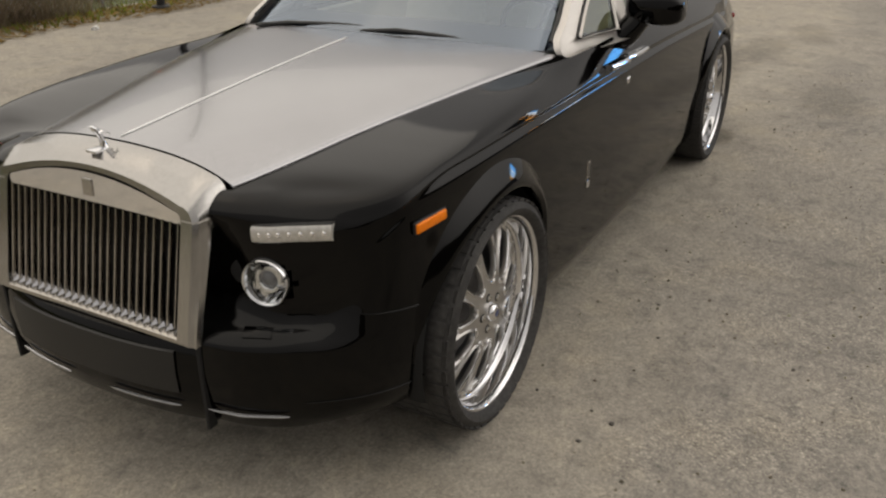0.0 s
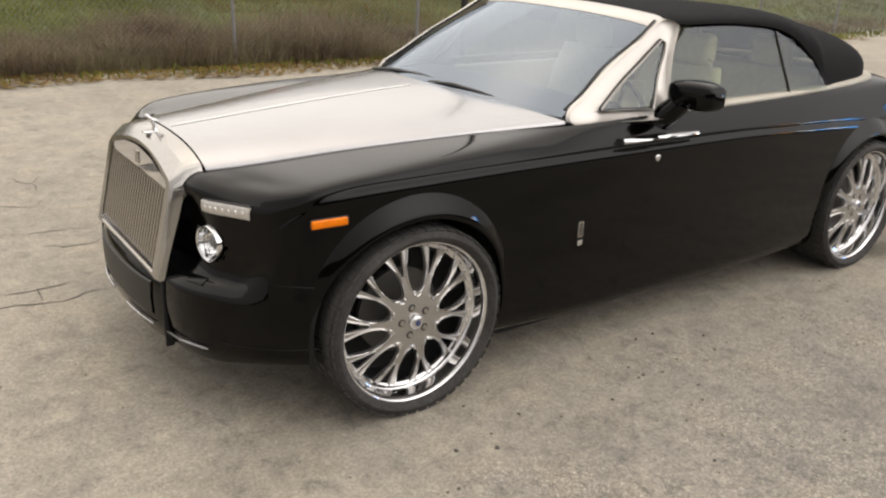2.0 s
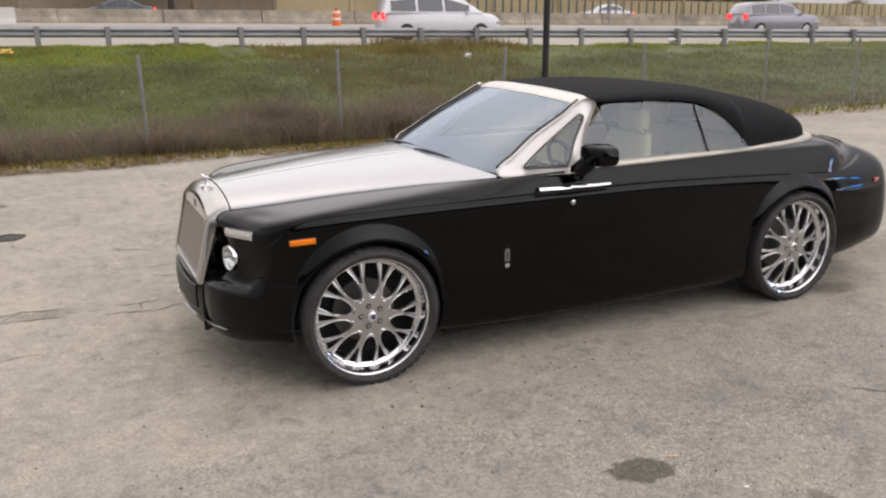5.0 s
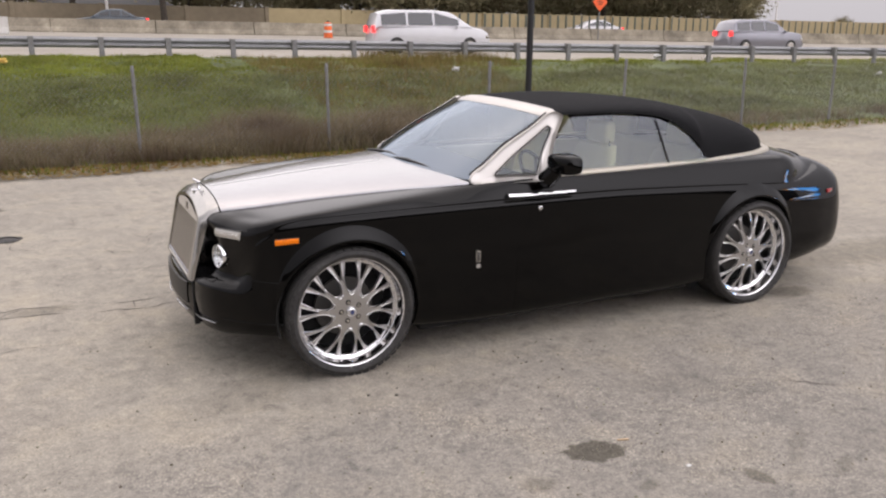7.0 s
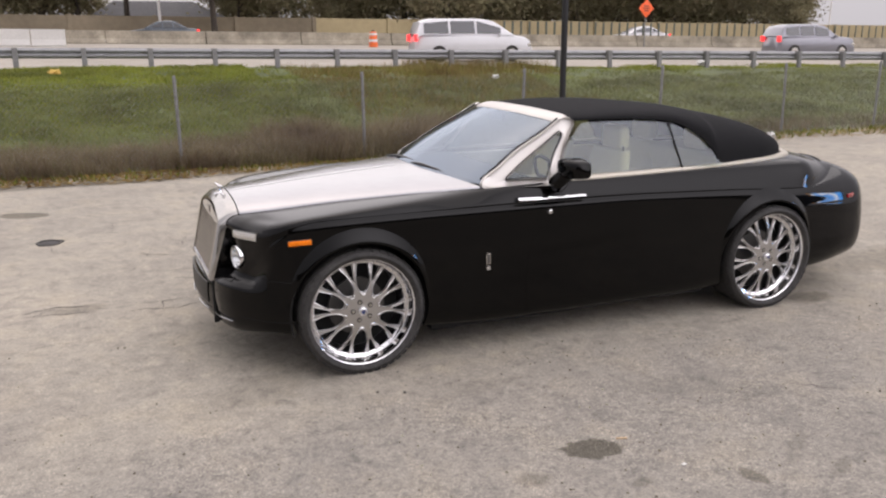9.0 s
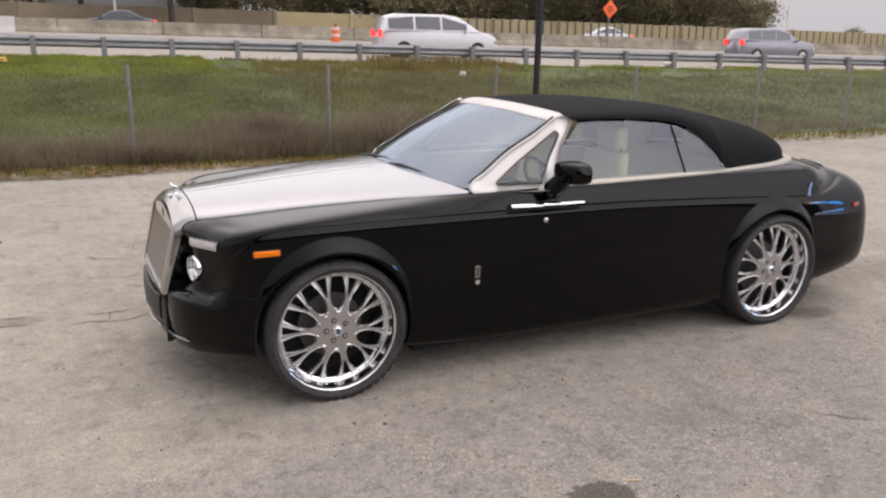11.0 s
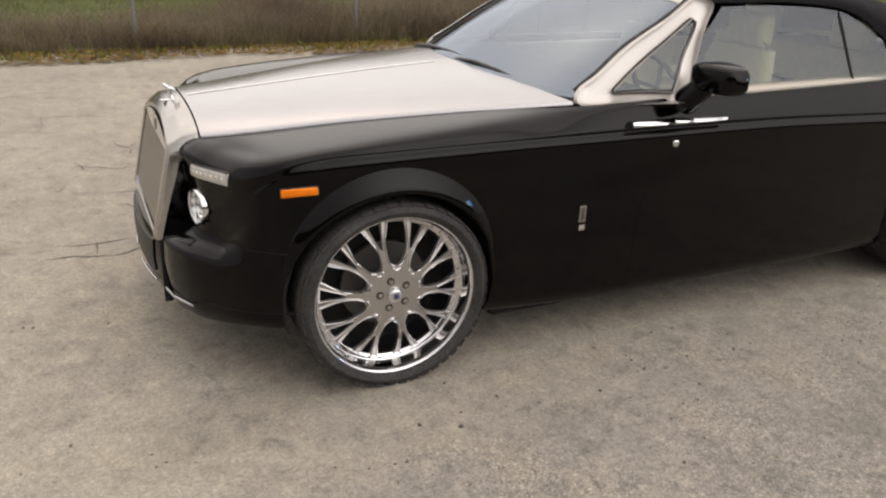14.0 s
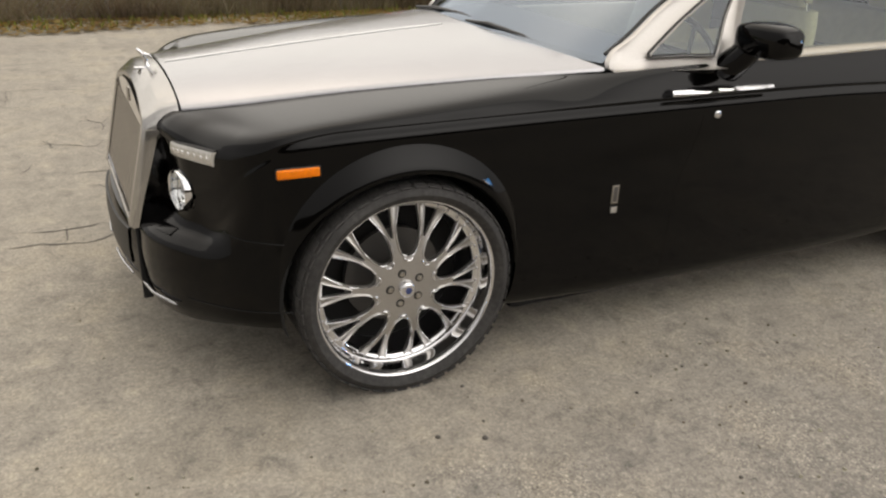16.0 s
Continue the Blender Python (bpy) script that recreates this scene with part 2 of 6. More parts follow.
RED = mat("red_lens", (0.35, 0.01, 0.015), 0.15, var=0.08, scale=50, coat=0.7)
REFLECTOR = mat("lamp_reflector", (0.92, 0.92, 0.93), 0.07, 1.0)


def glass_material(name, tint, amount, shine=(0.74, 0.79, 0.84)):
    m = bpy.data.materials.new(name)
    m.use_nodes = True
    n, l = m.node_tree.nodes, m.node_tree.links
    n.remove(n["Principled BSDF"])
    tr = n.new("ShaderNodeBsdfTransparent")
    tr.inputs[0].default_value = (*tint, 1)
    gl = n.new("ShaderNodeBsdfGlossy")
    gl.inputs["Roughness"].default_value = 0.02
    gl.inputs["Color"].default_value = (*shine, 1)
    lw = n.new("ShaderNodeLayerWeight")
    lw.inputs["Blend"].default_value = 0.5
    pw = n.new("ShaderNodeMath")
    pw.operation = "POWER"
    pw.inputs[1].default_value = 4.0
    l.new(lw.outputs["Facing"], pw.inputs[0])
    fr = n.new("ShaderNodeMapRange")
    fr.inputs["To Min"].default_value, fr.inputs["To Max"].default_value = amount, 1.0
    l.new(pw.outputs[0], fr.inputs["Value"])
    mx = n.new("ShaderNodeMixShader")
    l.new(fr.outputs[0], mx.inputs[0])
    l.new(tr.outputs[0], mx.inputs[1])
    l.new(gl.outputs[0], mx.inputs[2])
    l.new(mx.outputs[0], n["Material Output"].inputs["Surface"])
    return m


GLASS = glass_material("window_glass", (0.62, 0.65, 0.55), 0.105)
CLEAR = glass_material("lamp_glass", (0.96, 0.97, 0.97), 0.05)
SCREEN = glass_material("windscreen_glass", (0.36, 0.42, 0.50), 0.27, (0.60, 0.68, 0.78))


# ---- mesh helpers ----
def mesh_ob(name, bm, material, parent=None, label="", smooth=True, angle=40, out=None):
    me = bpy.data.meshes.new(name)
    bmesh.ops.recalc_face_normals(bm, faces=bm.faces)
    if out and sum((f.normal * f.calc_area() for f in bm.faces), Vector()).dot(Vector(out)) < 0:
        bmesh.ops.reverse_faces(bm, faces=bm.faces[:])
    for f in bm.faces:
        f.smooth = smooth
    if smooth:
        lim = radians(angle)
        for e in bm.edges:
            if len(e.link_faces) == 2 and e.calc_face_angle(0) > lim:
                e.smooth = False
    bm.to_mesh(me)
    bm.free()
    me.materials.append(material)
    ob = new(name, me)
    if parent:
        ob.parent = parent
    if label:
        ob["label"] = label
    return ob


def part(name, bm, material, parent, label="", smooth=True, angle=40, out=None):
    return mesh_ob(name, bm, material, parent, label, smooth, angle, out)


def raw_ob(name, verts, faces, material, parent=None, smooth=False):
    me = bpy.data.meshes.new(name)
    me.from_pydata(verts, [], faces)
    me.materials.append(material)
    if smooth:
        me.polygons.foreach_set("use_smooth", [True] * len(me.polygons))
    ob = new(name, me)
    if parent:
        ob.parent = parent
    return ob


def thing(name, label, category, at=(0, 0, 0), group="", kind=""):
    ob = new(name)
    ob.location = at
    ob.empty_display_size = 0.1
    return tagged(ob, label, category, group, kind)


def box(bm, c, s, bevel=0.0, m=None, seg=2):
    r = bmesh.ops.create_cube(bm, size=1.0)
    vs = r["verts"]
    bmesh.ops.scale(bm, vec=s, verts=vs)
    bmesh.ops.translate(bm, vec=c, verts=vs)
    if bevel:
        es = list({e for v in vs for e in v.link_edges})
        g = bmesh.ops.bevel(bm, geom=es, offset=bevel, segments=seg, affect="EDGES", profile=0.6)
        vs = list({v for f in g["faces"] for v in f.verts} | {v for v in vs if v.is_valid})
    if m is not None:
        bmesh.ops.transform(bm, matrix=m, verts=vs)
    return vs


def grid(bm, rows, close_u=False, close_v=False):
    """A quad sheet through rows of points."""
    vs = [[bm.verts.new(p) for p in r] for r in rows]
    nu, nv = len(vs), len(vs[0])
    for i in range(nu if close_u else nu - 1):
        for j in range(nv if close_v else nv - 1):
            q = (vs[i][j], vs[(i + 1) % nu][j], vs[(i + 1) % nu][(j + 1) % nv], vs[i][(j + 1) % nv])
            if len(set(q)) == 4:
                bm.faces.new(q)
    return vs


def lathe(bm, profile, seg=48, axis="y", closed=False):
    """Turns (radius, along) round an axis."""
    rows = []
    for i in range(seg):
        a = 2 * math.pi * i / seg
        c, s = math.cos(a), math.sin(a)
        if axis == "y":
            rows.append([(r * c, h, r * s) for r, h in profile])
        elif axis == "x":
            rows.append([(h, r * c, r * s) for r, h in profile])
        else:
            rows.append([(r * c, r * s, h) for r, h in profile])
    return grid(bm, rows, True, closed)


def tube(bm, pts, radii, seg=8, flat=1.0, up=(0, 0, 1), caps=True):
    """A swept tube; flat squashes it along up."""
    pts = [Vector(p) for p in pts]
    rings = []
    for i, p in enumerate(pts):
        d = (pts[min(i + 1, len(pts) - 1)] - pts[max(i - 1, 0)]).normalized()
        u = Vector(up)
        s = d.cross(u)
        if s.length < 1e-4:
            s = d.cross(Vector((1, 0, 0)))
        s.normalize()
        u = s.cross(d).normalized()
        r = radii[i] if hasattr(radii, "__len__") else radii
        rings.append([p + s * (r * math.cos(2 * math.pi * k / seg)) + u * (r * flat * math.sin(2 * math.pi * k / seg)) for k in range(seg)])
    vs = grid(bm, rings, False, True)
    if caps:
        bm.faces.new(vs[0])
        bm.faces.new(list(reversed(vs[-1])))
    return vs


def curve(keys, x):
    """Smooth values at x through keys (x, v...), by Catmull-Rom."""
    n = len(keys)
    if x <= keys[0][0]:
        return np.array(keys[0][1:], float)
    if x >= keys[-1][0]:
        return np.array(keys[-1][1:], float)
    i = max(k for k in range(n - 1) if keys[k][0] <= x)
    x0, x1 = keys[i][0], keys[i + 1][0]
    p1, p2 = np.array(keys[i][1:], float), np.array(keys[i + 1][1:], float)
    h = x1 - x0

    def slope(k):
        a, b = max(k - 1, 0), min(k + 1, n - 1)
        return (np.array(keys[b][1:], float) - np.array(keys[a][1:], float)) / (keys[b][0] - keys[a][0])

    m1, m2 = slope(i) * h, slope(i + 1) * h
    t = (x - x0) / h
    return (2 * t**3 - 3 * t**2 + 1) * p1 + (t**3 - 2 * t**2 + t) * m1 + (-2 * t**3 + 3 * t**2) * p2 + (t**3 - t**2) * m2


def mirror_y(bm):
    g = bmesh.ops.duplicate(bm, geom=bm.verts[:] + bm.edges[:] + bm.faces[:])
    vs = [v for v in g["geom"] if isinstance(v, bmesh.types.BMVert)]
    bmesh.ops.scale(bm, vec=(1, -1, 1), verts=vs)
    bmesh.ops.reverse_faces(bm, faces=[f for f in g["geom"] if isinstance(f, bmesh.types.BMFace)])


def thicken(bm, t):
    bmesh.ops.recalc_face_normals(bm, faces=bm.faces)
    bmesh.ops.solidify(bm, geom=bm.faces[:], thickness=t)


# ---- the ground ----
def road_z(x):
    return 1.02 - 0.0125 * (x + 3.3)


def rail_y(x):
    return 22.37 - 0.1584 * (x + 3.31)


def fence_y(x):
    return 8.12 - 0.0175 * (x + 0.12)


bm = bmesh.new()
rows = []
for x in (-600, -120, -40, -20, -10, 0, 10, 20, 40, 120, 600):
    rows.append([(x, y, 0.0) for y in (-600, -120, -40, -20, -10, -5, 0, 4, 7.6, 40, 120, 1200)])
grid(bm, rows)
tagged(mesh_ob("ground", bm, ASPHALT), "worn grey-beige asphalt lot with cracks, stains and painted-in fence shade", "ground", kind="structure")

# grass bank from the fence up to the road
GRASS = mat("bank_grass", (0.095, 0.115, 0.042), 0.9, var=0.35, scale=14, var2=0.35, scale2=0.9, bump=0.6, bscale=30)


def bank_z(x, y):
    f0, f1 = fence_y(x) + 0.1, rail_y(x) - 0.8
    t = max(0.0, min(1.0, (y - f0) / (f1 - f0)))
    s = t * t * (3 - 2 * t)
    return 0.02 + (road_z(x) + 0.08) * (0.35 * t + 0.65 * s) + 0.10 * noise.noise((x * 0.35, y * 0.35, 0)) * min(1, t * 4)


bm = bmesh.new()
rows = []
for x in np.concatenate((np.linspace(-60, -12, 13), np.linspace(-10, 40, 101), np.linspace(44, 160, 20))):
    y0, y1 = fence_y(x) - 0.15, rail_y(x) + 0.3
    if y1 < y0 + 2:
        y1 = y0 + 2
    rows.append([(x, y0 + (y1 - y0) * t, -0.05 if t == 0 else bank_z(x, y0 + (y1 - y0) * t)) for t in np.linspace(0, 1, 31)])
grid(bm, rows)
tagged(mesh_ob("grass_bank", bm, GRASS), "green grassy bank rising to the highway", "grass", kind="structure")

CONCRETE = mat("road_concrete", (0.319, 0.289, 0.243), 0.9, var=0.12, scale=12, var2=0.12, scale2=0.5, bump=0.1)
bm = bmesh.new()
rows = []
for x in np.linspace(-120, 260, 20):
    rows.append([(x, rail_y(x) + d * 1.0125, road_z(x) + 0.018 * max(0.0, d) + (0.0 if d > 0 else -0.8)) for d in (-0.1, 0.05, 12, 24, 40, 72)])
grid(bm, rows)
tagged(mesh_ob("highway", bm, CONCRETE), "pale concrete highway behind the guard rail", "road", kind="structure")


# unseen wall added behind the camera, to darken what the bodywork reflects
SHADE = mat("dark_unseen_wall", (0.055, 0.05, 0.045), 0.9, var=0.15, scale=6, var2=0.15, scale2=0.4, bump=0.1)
bm = bmesh.new()
box(bm, (0, -17.2, 1.9), (70, 0.4, 3.8))
tagged(mesh_ob("unseen_wall_south", bm, SHADE, smooth=False), "plain dark wall added out of view to darken reflections", "wall", kind="structure")


# ---- the convertible ----
CAR = thing("convertible_car", "black convertible with silver bonnet, raised canvas roof and chrome wheels", "car")
WHEEL_R, AXLE_R = 0.407, 3.32

# plan stations: run, outline x y, upper border x y z
PLAN = [
    (0.00, -0.850, -0.430, -0.665, -0.452, 0.998), (0.12, -0.825, -0.560, -0.640, -0.462, 1.000), (0.27, -0.755, -0.700, -0.600, -0.475, 1.004),
    (0.47, -0.610, -0.850, -0.520, -0.492, 1.011), (0.65, -0.450, -0.930, -0.410, -0.517, 1.022), (0.88, -0.220, -0.970, -0.210, -0.560, 1.043),
    (1.10, 0.000, -0.982, 0.000, -0.610, 1.063), (1.55, 0.450, -0.988, 0.450, -0.715, 1.095), (2.00, 0.900, -0.990, 0.900, -0.866, 1.119),
    (2.45, 1.350, -0.992, 1.350, -0.908, 1.137), (2.90, 1.800, -0.992, 1.800, -0.903, 1.138), (3.60, 2.500, -0.990, 2.500, -0.875, 1.140),
    (4.10, 3.000, -0.988, 3.000, -0.838, 1.143), (4.42, 3.320, -0.985, 3.320, -0.800, 1.147), (4.72, 3.620, -0.975, 3.600, -0.740, 1.150),
    (5.00, 3.900, -0.955, 3.810, -0.610, 1.147), (5.30, 4.215, -0.918, 3.930, -0.450, 1.138), (5.54, 4.450, -0.850, 4.000, -0.330, 1.134),
    (5.80, 4.635, -0.665, 4.040, -0.220, 1.132), (6.08, 4.725, -0.385, 4.060, -0.110, 1.132), (6.46, 4.755, 0.000, 4.065, 0.000, 1.132),
]
# lower sections up to the shoulder: run, then six pairs of inset and height
NOSE = [0.08, 0.270, 0.02, 0.305, 0.0, 0.44, 0.0, 0.548, 0.005, 0.580, 0.036, 0.607]
FLANK = [0.10, 0.265, 0.045, 0.275, 0.02, 0.33, 0.006, 0.46, 0.0, 0.62, 0.0, 0.80]
DOOR = [0.12, 0.200, 0.06, 0.204, 0.028, 0.262, 0.010, 0.45, 0.0, 0.62, 0.0, 0.79]
QUARTER = [0.10, 0.25, 0.05, 0.26, 0.02, 0.32, 0.005, 0.45, 0.0, 0.60, 0.004, 0.76]
TAIL = [0.15, 0.300, 0.07, 0.305, 0.02, 0.36, 0.0, 0.47, 0.0, 0.60, 0.010, 0.72]
SECTIONS = [
    (0.00, *NOSE), (0.27, *NOSE),
    (0.37, 0.08, 0.28, 0.02, 0.31, 0.0, 0.43, 0.0, 0.540, 0.005, 0.573, 0.030, 0.600),
    (0.47, 0.08, 0.285, 0.02, 0.315, 0.0, 0.42, 0.0, 0.54, 0.002, 0.578, 0.012, 0.615),
    (0.57, 0.085, 0.283, 0.022, 0.31, 0.0, 0.41, 0.0, 0.53, 0.001, 0.590, 0.004, 0.66),
    (0.68, 0.09, 0.28, 0.025, 0.30, 0.004, 0.40, 0.0, 0.53, 0.0, 0.60, 0.001, 0.72),
    (0.88, *FLANK), (1.10, *FLANK), (1.55, 0.11, 0.232, 0.05, 0.240, 0.022, 0.295, *FLANK[6:]),
    (2.00, 0.11, 0.208, 0.055, 0.213, 0.025, 0.268, 0.008, 0.45, 0.0, 0.62, 0.0, 0.80),
    (2.45, *DOOR), (3.60, *DOOR), (4.10, 0.11, 0.212, 0.055, 0.222, 0.022, 0.285, 0.008, 0.45, 0.0, 0.61, 0.001, 0.78),
    (4.72, *QUARTER), (5.00, *QUARTER), (5.54, *TAIL), (6.46, *TAIL),
]
# along the car: x, height of the shoulder line, inset of the flank there
SHOULDER = [(-0.60, 0.905, 0.004), (-0.50, 0.930, 0.004), (-0.43, 0.955, 0.004), (-0.36, 0.972, 0.004), (-0.25, 0.985, 0.004), (-0.1, 0.991, 0.004), (0.4, 0.995, 0.003), (1.0, 0.993, 0.003),
            (1.5, 0.990, 0.003), (2.0, 0.983, 0.003), (2.4, 0.968, 0.005), (2.95, 0.944, 0.012), (3.3, 0.924, 0.020), (3.7, 0.902, 0.030), (4.2, 0.88, 0.042), (4.8, 0.86, 0.05)]
SEAM_F, SEAM_R = 2.375, 3.66


def ease(t):
    t = max(0.0, min(1.0, t))
    return t * t * (3 - 2 * t)


def plan_point(s):
    p, q = curve(PLAN, s - 0.01)[:2], curve(PLAN, s + 0.01)[:2]
    t = q - p
    t = t / np.hypot(*t)
    return curve(PLAN, s), np.array((-t[1], t[0]))


def upper_section(s, pl):
    """Eight points from the flank over the shoulder ledge to the crown of the wing."""
    W, zb = math.hypot(pl[2] - pl[0], pl[3] - pl[1]), pl[4]
    zc, lean = curve(SHOULDER, pl[0])
    a = ease((s - 0.60) / 0.26) * (1 - ease((s - 4.55) / 0.6))
    q = ease((0.34 - W) / 0.22)  # narrow crowns slope more evenly
    w0, z0 = lean + 0.0235 * a + 0.002, zc + 0.036 + 0.014 * q
    side = [(lean * 0.3, zc - 0.10), (lean * 0.75, zc - 0.028), (lean + 0.0035 * a, zc - 0.002), (lean + 0.0145 * a, zc + 0.012), (lean + 0.0205 * a, zc + 0.021), (lean + 0.0228 * a, zc + 0.030 + 0.008 * q),
            (w0 + (W - w0) * (0.055 + 0.30 * q), z0 + (zb - z0) * (0.55 - 0.12 * q)), (w0 + (W - w0) * (0.28 + 0.40 * q), z0 + (zb - z0) * (0.88 - 0.10 * q))]
    if s < 0.70:
        d = 0.045 * (1 - ease((s - 0.06) / 0.22))
        nose = [(0.070, 0.626), (0.086 + 0.5 * d, 0.664), (0.088 + d, 0.75), (0.090 + 0.7 * d, 0.85), (0.094 + 0.4 * d, 0.905), (0.094 + (W - 0.094) * 0.10, 0.944), (0.094 + (W - 0.094) * 0.32, 0.972), (0.094 + (W - 0.094) * 0.64, 0.988)]
        blend = [ease((s - 0.34) / 0.28), ease((s - 0.30) / 0.32)] + [ease((s - 0.24) / 0.42)] * 6
        return [(p[0] + (t[0] - p[0]) * k, p[1] + (t[1] - p[1]) * k) for p, t, k in zip(nose, side, blend)]
    if s > 4.75:
        tail = [(0.025, 0.80), (0.045, 0.865), (0.075, 0.915), (0.12, 0.955), (0.18, 0.988), (0.26, 1.018), (0.36, 1.050), (0.48, 1.085)]
        k = ease((s - 4.75) / 0.79)
        return [(p[0] + (q[0] - p[0]) * k, p[1] + (q[1] - p[1]) * k) for p, q in zip(side, tail)]
    return side


def shell_point(s, v):
    """A point of the near flank: s along the plan, v up the section from 0 to 14."""
    sec = curve(SECTIONS, s)

    def sect(run):
        pl, n = plan_point(run)
        pairs = [(sec[2 * j], sec[2 * j + 1]) for j in range(6)] + upper_section(s, pl)
        keys = [(j, *(pl[:2] + n * w), z) for j, (w, z) in enumerate(pairs)]
        keys.append((14, pl[2], pl[3], pl[4] - 0.003))
        return curve(keys, v)

    x, y, z = sect(s)
    # the door's leading edge swings forward as it goes down
    slant = 0.095 * ease((0.97 - z) / 0.36) * math.exp(-(((s - SEAM_F) / 0.4) ** 2))
    if slant > 1e-3:
        x, y, z = sect(s - slant)
    return Vector((x, y, z))


def build_shell():
    svals = list(np.arange(0, 0.9, 0.018)) + list(np.arange(0.9, 5.2, 0.0125)) + list(np.arange(5.2, 6.4601, 0.022))
    if svals[-1] < 6.46:
        svals.append(6.46)
    fi, ri = (min(range(len(svals)), key=lambda i: abs(svals[i] - k)) for k in (SEAM_F, SEAM_R))
    vvals = list(np.linspace(0, 2, 5)) + list(np.linspace(2, 6, 23))[1:] + list(np.linspace(6, 14, 45))[1:]
    pts = [[shell_point(s, v) for v in vvals] for s in svals]
    ra = 0.452
    pieces = {"wing_panel": [], "door_panel": [], "rear_quarter_panel": []}
    for i in range(len(svals) - 1):
        for j in range(len(vvals) - 1):
            c = (pts[i][j] + pts[i + 1][j + 1]) / 2
            if any(math.hypot(c.x - ax, c.z - WHEEL_R) < ra for ax in (0.0, AXLE_R)) and svals[i] < 5.2:
                continue
            if svals[i] < 0.5 and math.hypot(c.y + 0.606, c.z - 0.75) < 0.066:
                continue
            key = "wing_panel" if i < fi else "rear_quarter_panel" if i >= ri else "door_panel"
            pieces[key].append((i, j))
    kept = {c for cells in pieces.values() for c in cells}
    rim = set()
    for i in range(len(svals) - 1):
        for j in range(len(vvals) - 1):
            if (i, j) not in kept:
                rim |= {(i, j), (i + 1, j), (i + 1, j + 1), (i, j + 1)}
    out = []
    for key, cells in pieces.items():
        vs, faces, index = [], [], {}
        for i, j in cells:
            q = []
            for a, b in ((i, j), (i + 1, j), (i + 1, j + 1), (i, j + 1)):
                if (a, b) not in index:
                    index[(a, b)] = len(vs)
                    p = pts[a][b].copy()
                    if key == "door_panel":
                        if a == fi:
                            p.x += 0.001
                        if a == ri:
                            p.x -= 0.001
                    for ax in (0.0, AXLE_R):
                        r = math.hypot(p.x - ax, p.z - WHEEL_R)
                        if (a, b) in rim and r < ra + 0.1 and svals[a] > 0.5:
                            k = (ra + 0.0) / r
                            p.x, p.z = ax + (p.x - ax) * k, WHEEL_R + (p.z - WHEEL_R) * k
                    vs.append(p)
                q.append(index[(a, b)])
            faces.append(q)
        out.append((key, vs, faces))
    return out


def shell_bm(vs, faces, side):
    bm = bmesh.new()
    nv = [bm.verts.new((p.x, p.y * side, p.z)) for p in vs]
    for f in faces:
        try:
            bm.faces.new([nv[k] for k in f])
        except ValueError:
            pass
    bmesh.ops.dissolve_degenerate(bm, dist=0.0008, edges=bm.edges[:])
    return bm


PANELS = build_shell()
DOORS = {}
for side in (1, -1):
    for key, vs, faces in PANELS:
        bm = shell_bm(vs, faces, side)
        bmesh.ops.recalc_face_normals(bm, faces=bm.faces)
        ob = part(key, bm, PAINT, CAR, angle=60)
        so = ob.modifiers.new("thick", "SOLIDIFY")
        so.thickness, so.offset, so.use_rim = 0.012, -1, False
        if key == "door_panel":
            DOORS[side] = ob

# flared lips round the wheel openings
def flank_y(x, z):
    lo, hi = 0.3, 5.3
    for _ in range(18):
        q = (lo + hi) / 2
        lo, hi = (q, hi) if curve(PLAN, q)[0] < x else (lo, q)
    a, b = 1.0, 13.5
    for _ in range(14):
        v = (a + b) / 2
        a, b = (v, b) if shell_point(q, v).z < z else (a, v)
    return shell_point(q, v).y


for ax in (0.0, AXLE_R):
    prof = [(0.556, 0.005), (0.550, 0.001), (0.542, -0.005), (0.527, -0.0150), (0.511, -0.0245), (0.497, -0.0325), (0.484, -0.039), (0.470, -0.0445), (0.461, -0.0455), (0.452, -0.040), (0.446, -0.008)]
    rows = []
    for i in range(73):
        d = 4 + 172 * i / 72
        ca, sa = math.cos(radians(d)), math.sin(radians(d))
        tp = max(0.10, 1 - ((d - 92) / 80) ** 2)
        ro = 0.455 + 0.095 * tp
        yo, yi = (flank_y(ax + r * ca, WHEEL_R + r * sa) for r in (ro, 0.455))
        row = []
        for r, dy in prof:
            r = 0.455 + (r - 0.455) * tp if r > 0.455 else r
            row.append((ax + r * ca, yi + (yo - yi) * max(0, min(1, (r - 0.455) / (ro - 0.455))) + (dy if dy > 0 else dy * tp), WHEEL_R + r * sa))
        rows.append(row)
    for side in (1, -1):
        bm = bmesh.new()
        grid(bm, [[(x, y * side, z) for x, y, z in r] for r in rows])
        part("wheel_arch_lip", bm, PAINT, CAR, angle=70, out=(0, -side, 0.2))

# dark core that closes the gaps and the underside
bm = bmesh.new()
box(bm, (1.9, 0, 0.50), (2.35, 1.78, 0.40), 0.05)
box(bm, (0.90, 0, 0.80), (0.5, 1.66, 0.60), 0.05)
box(bm, (-0.02, 0, 0.72), (1.05, 1.15, 0.5), 0.05)
box(bm, (-0.60, 0, 0.64), (0.22, 1.02, 0.56), 0.02)
box(bm, (3.6, 0, 0.72), (1.3, 1.2, 0.55), 0.1)
box(bm, (1.9, 0, 0.3), (4.8, 1.2, 0.12), 0.03)
box(bm, (1.66, 0, 0.235), (2.30, 1.74, 0.15), 0.03)
part("floor_pan", bm, DARK, CAR)
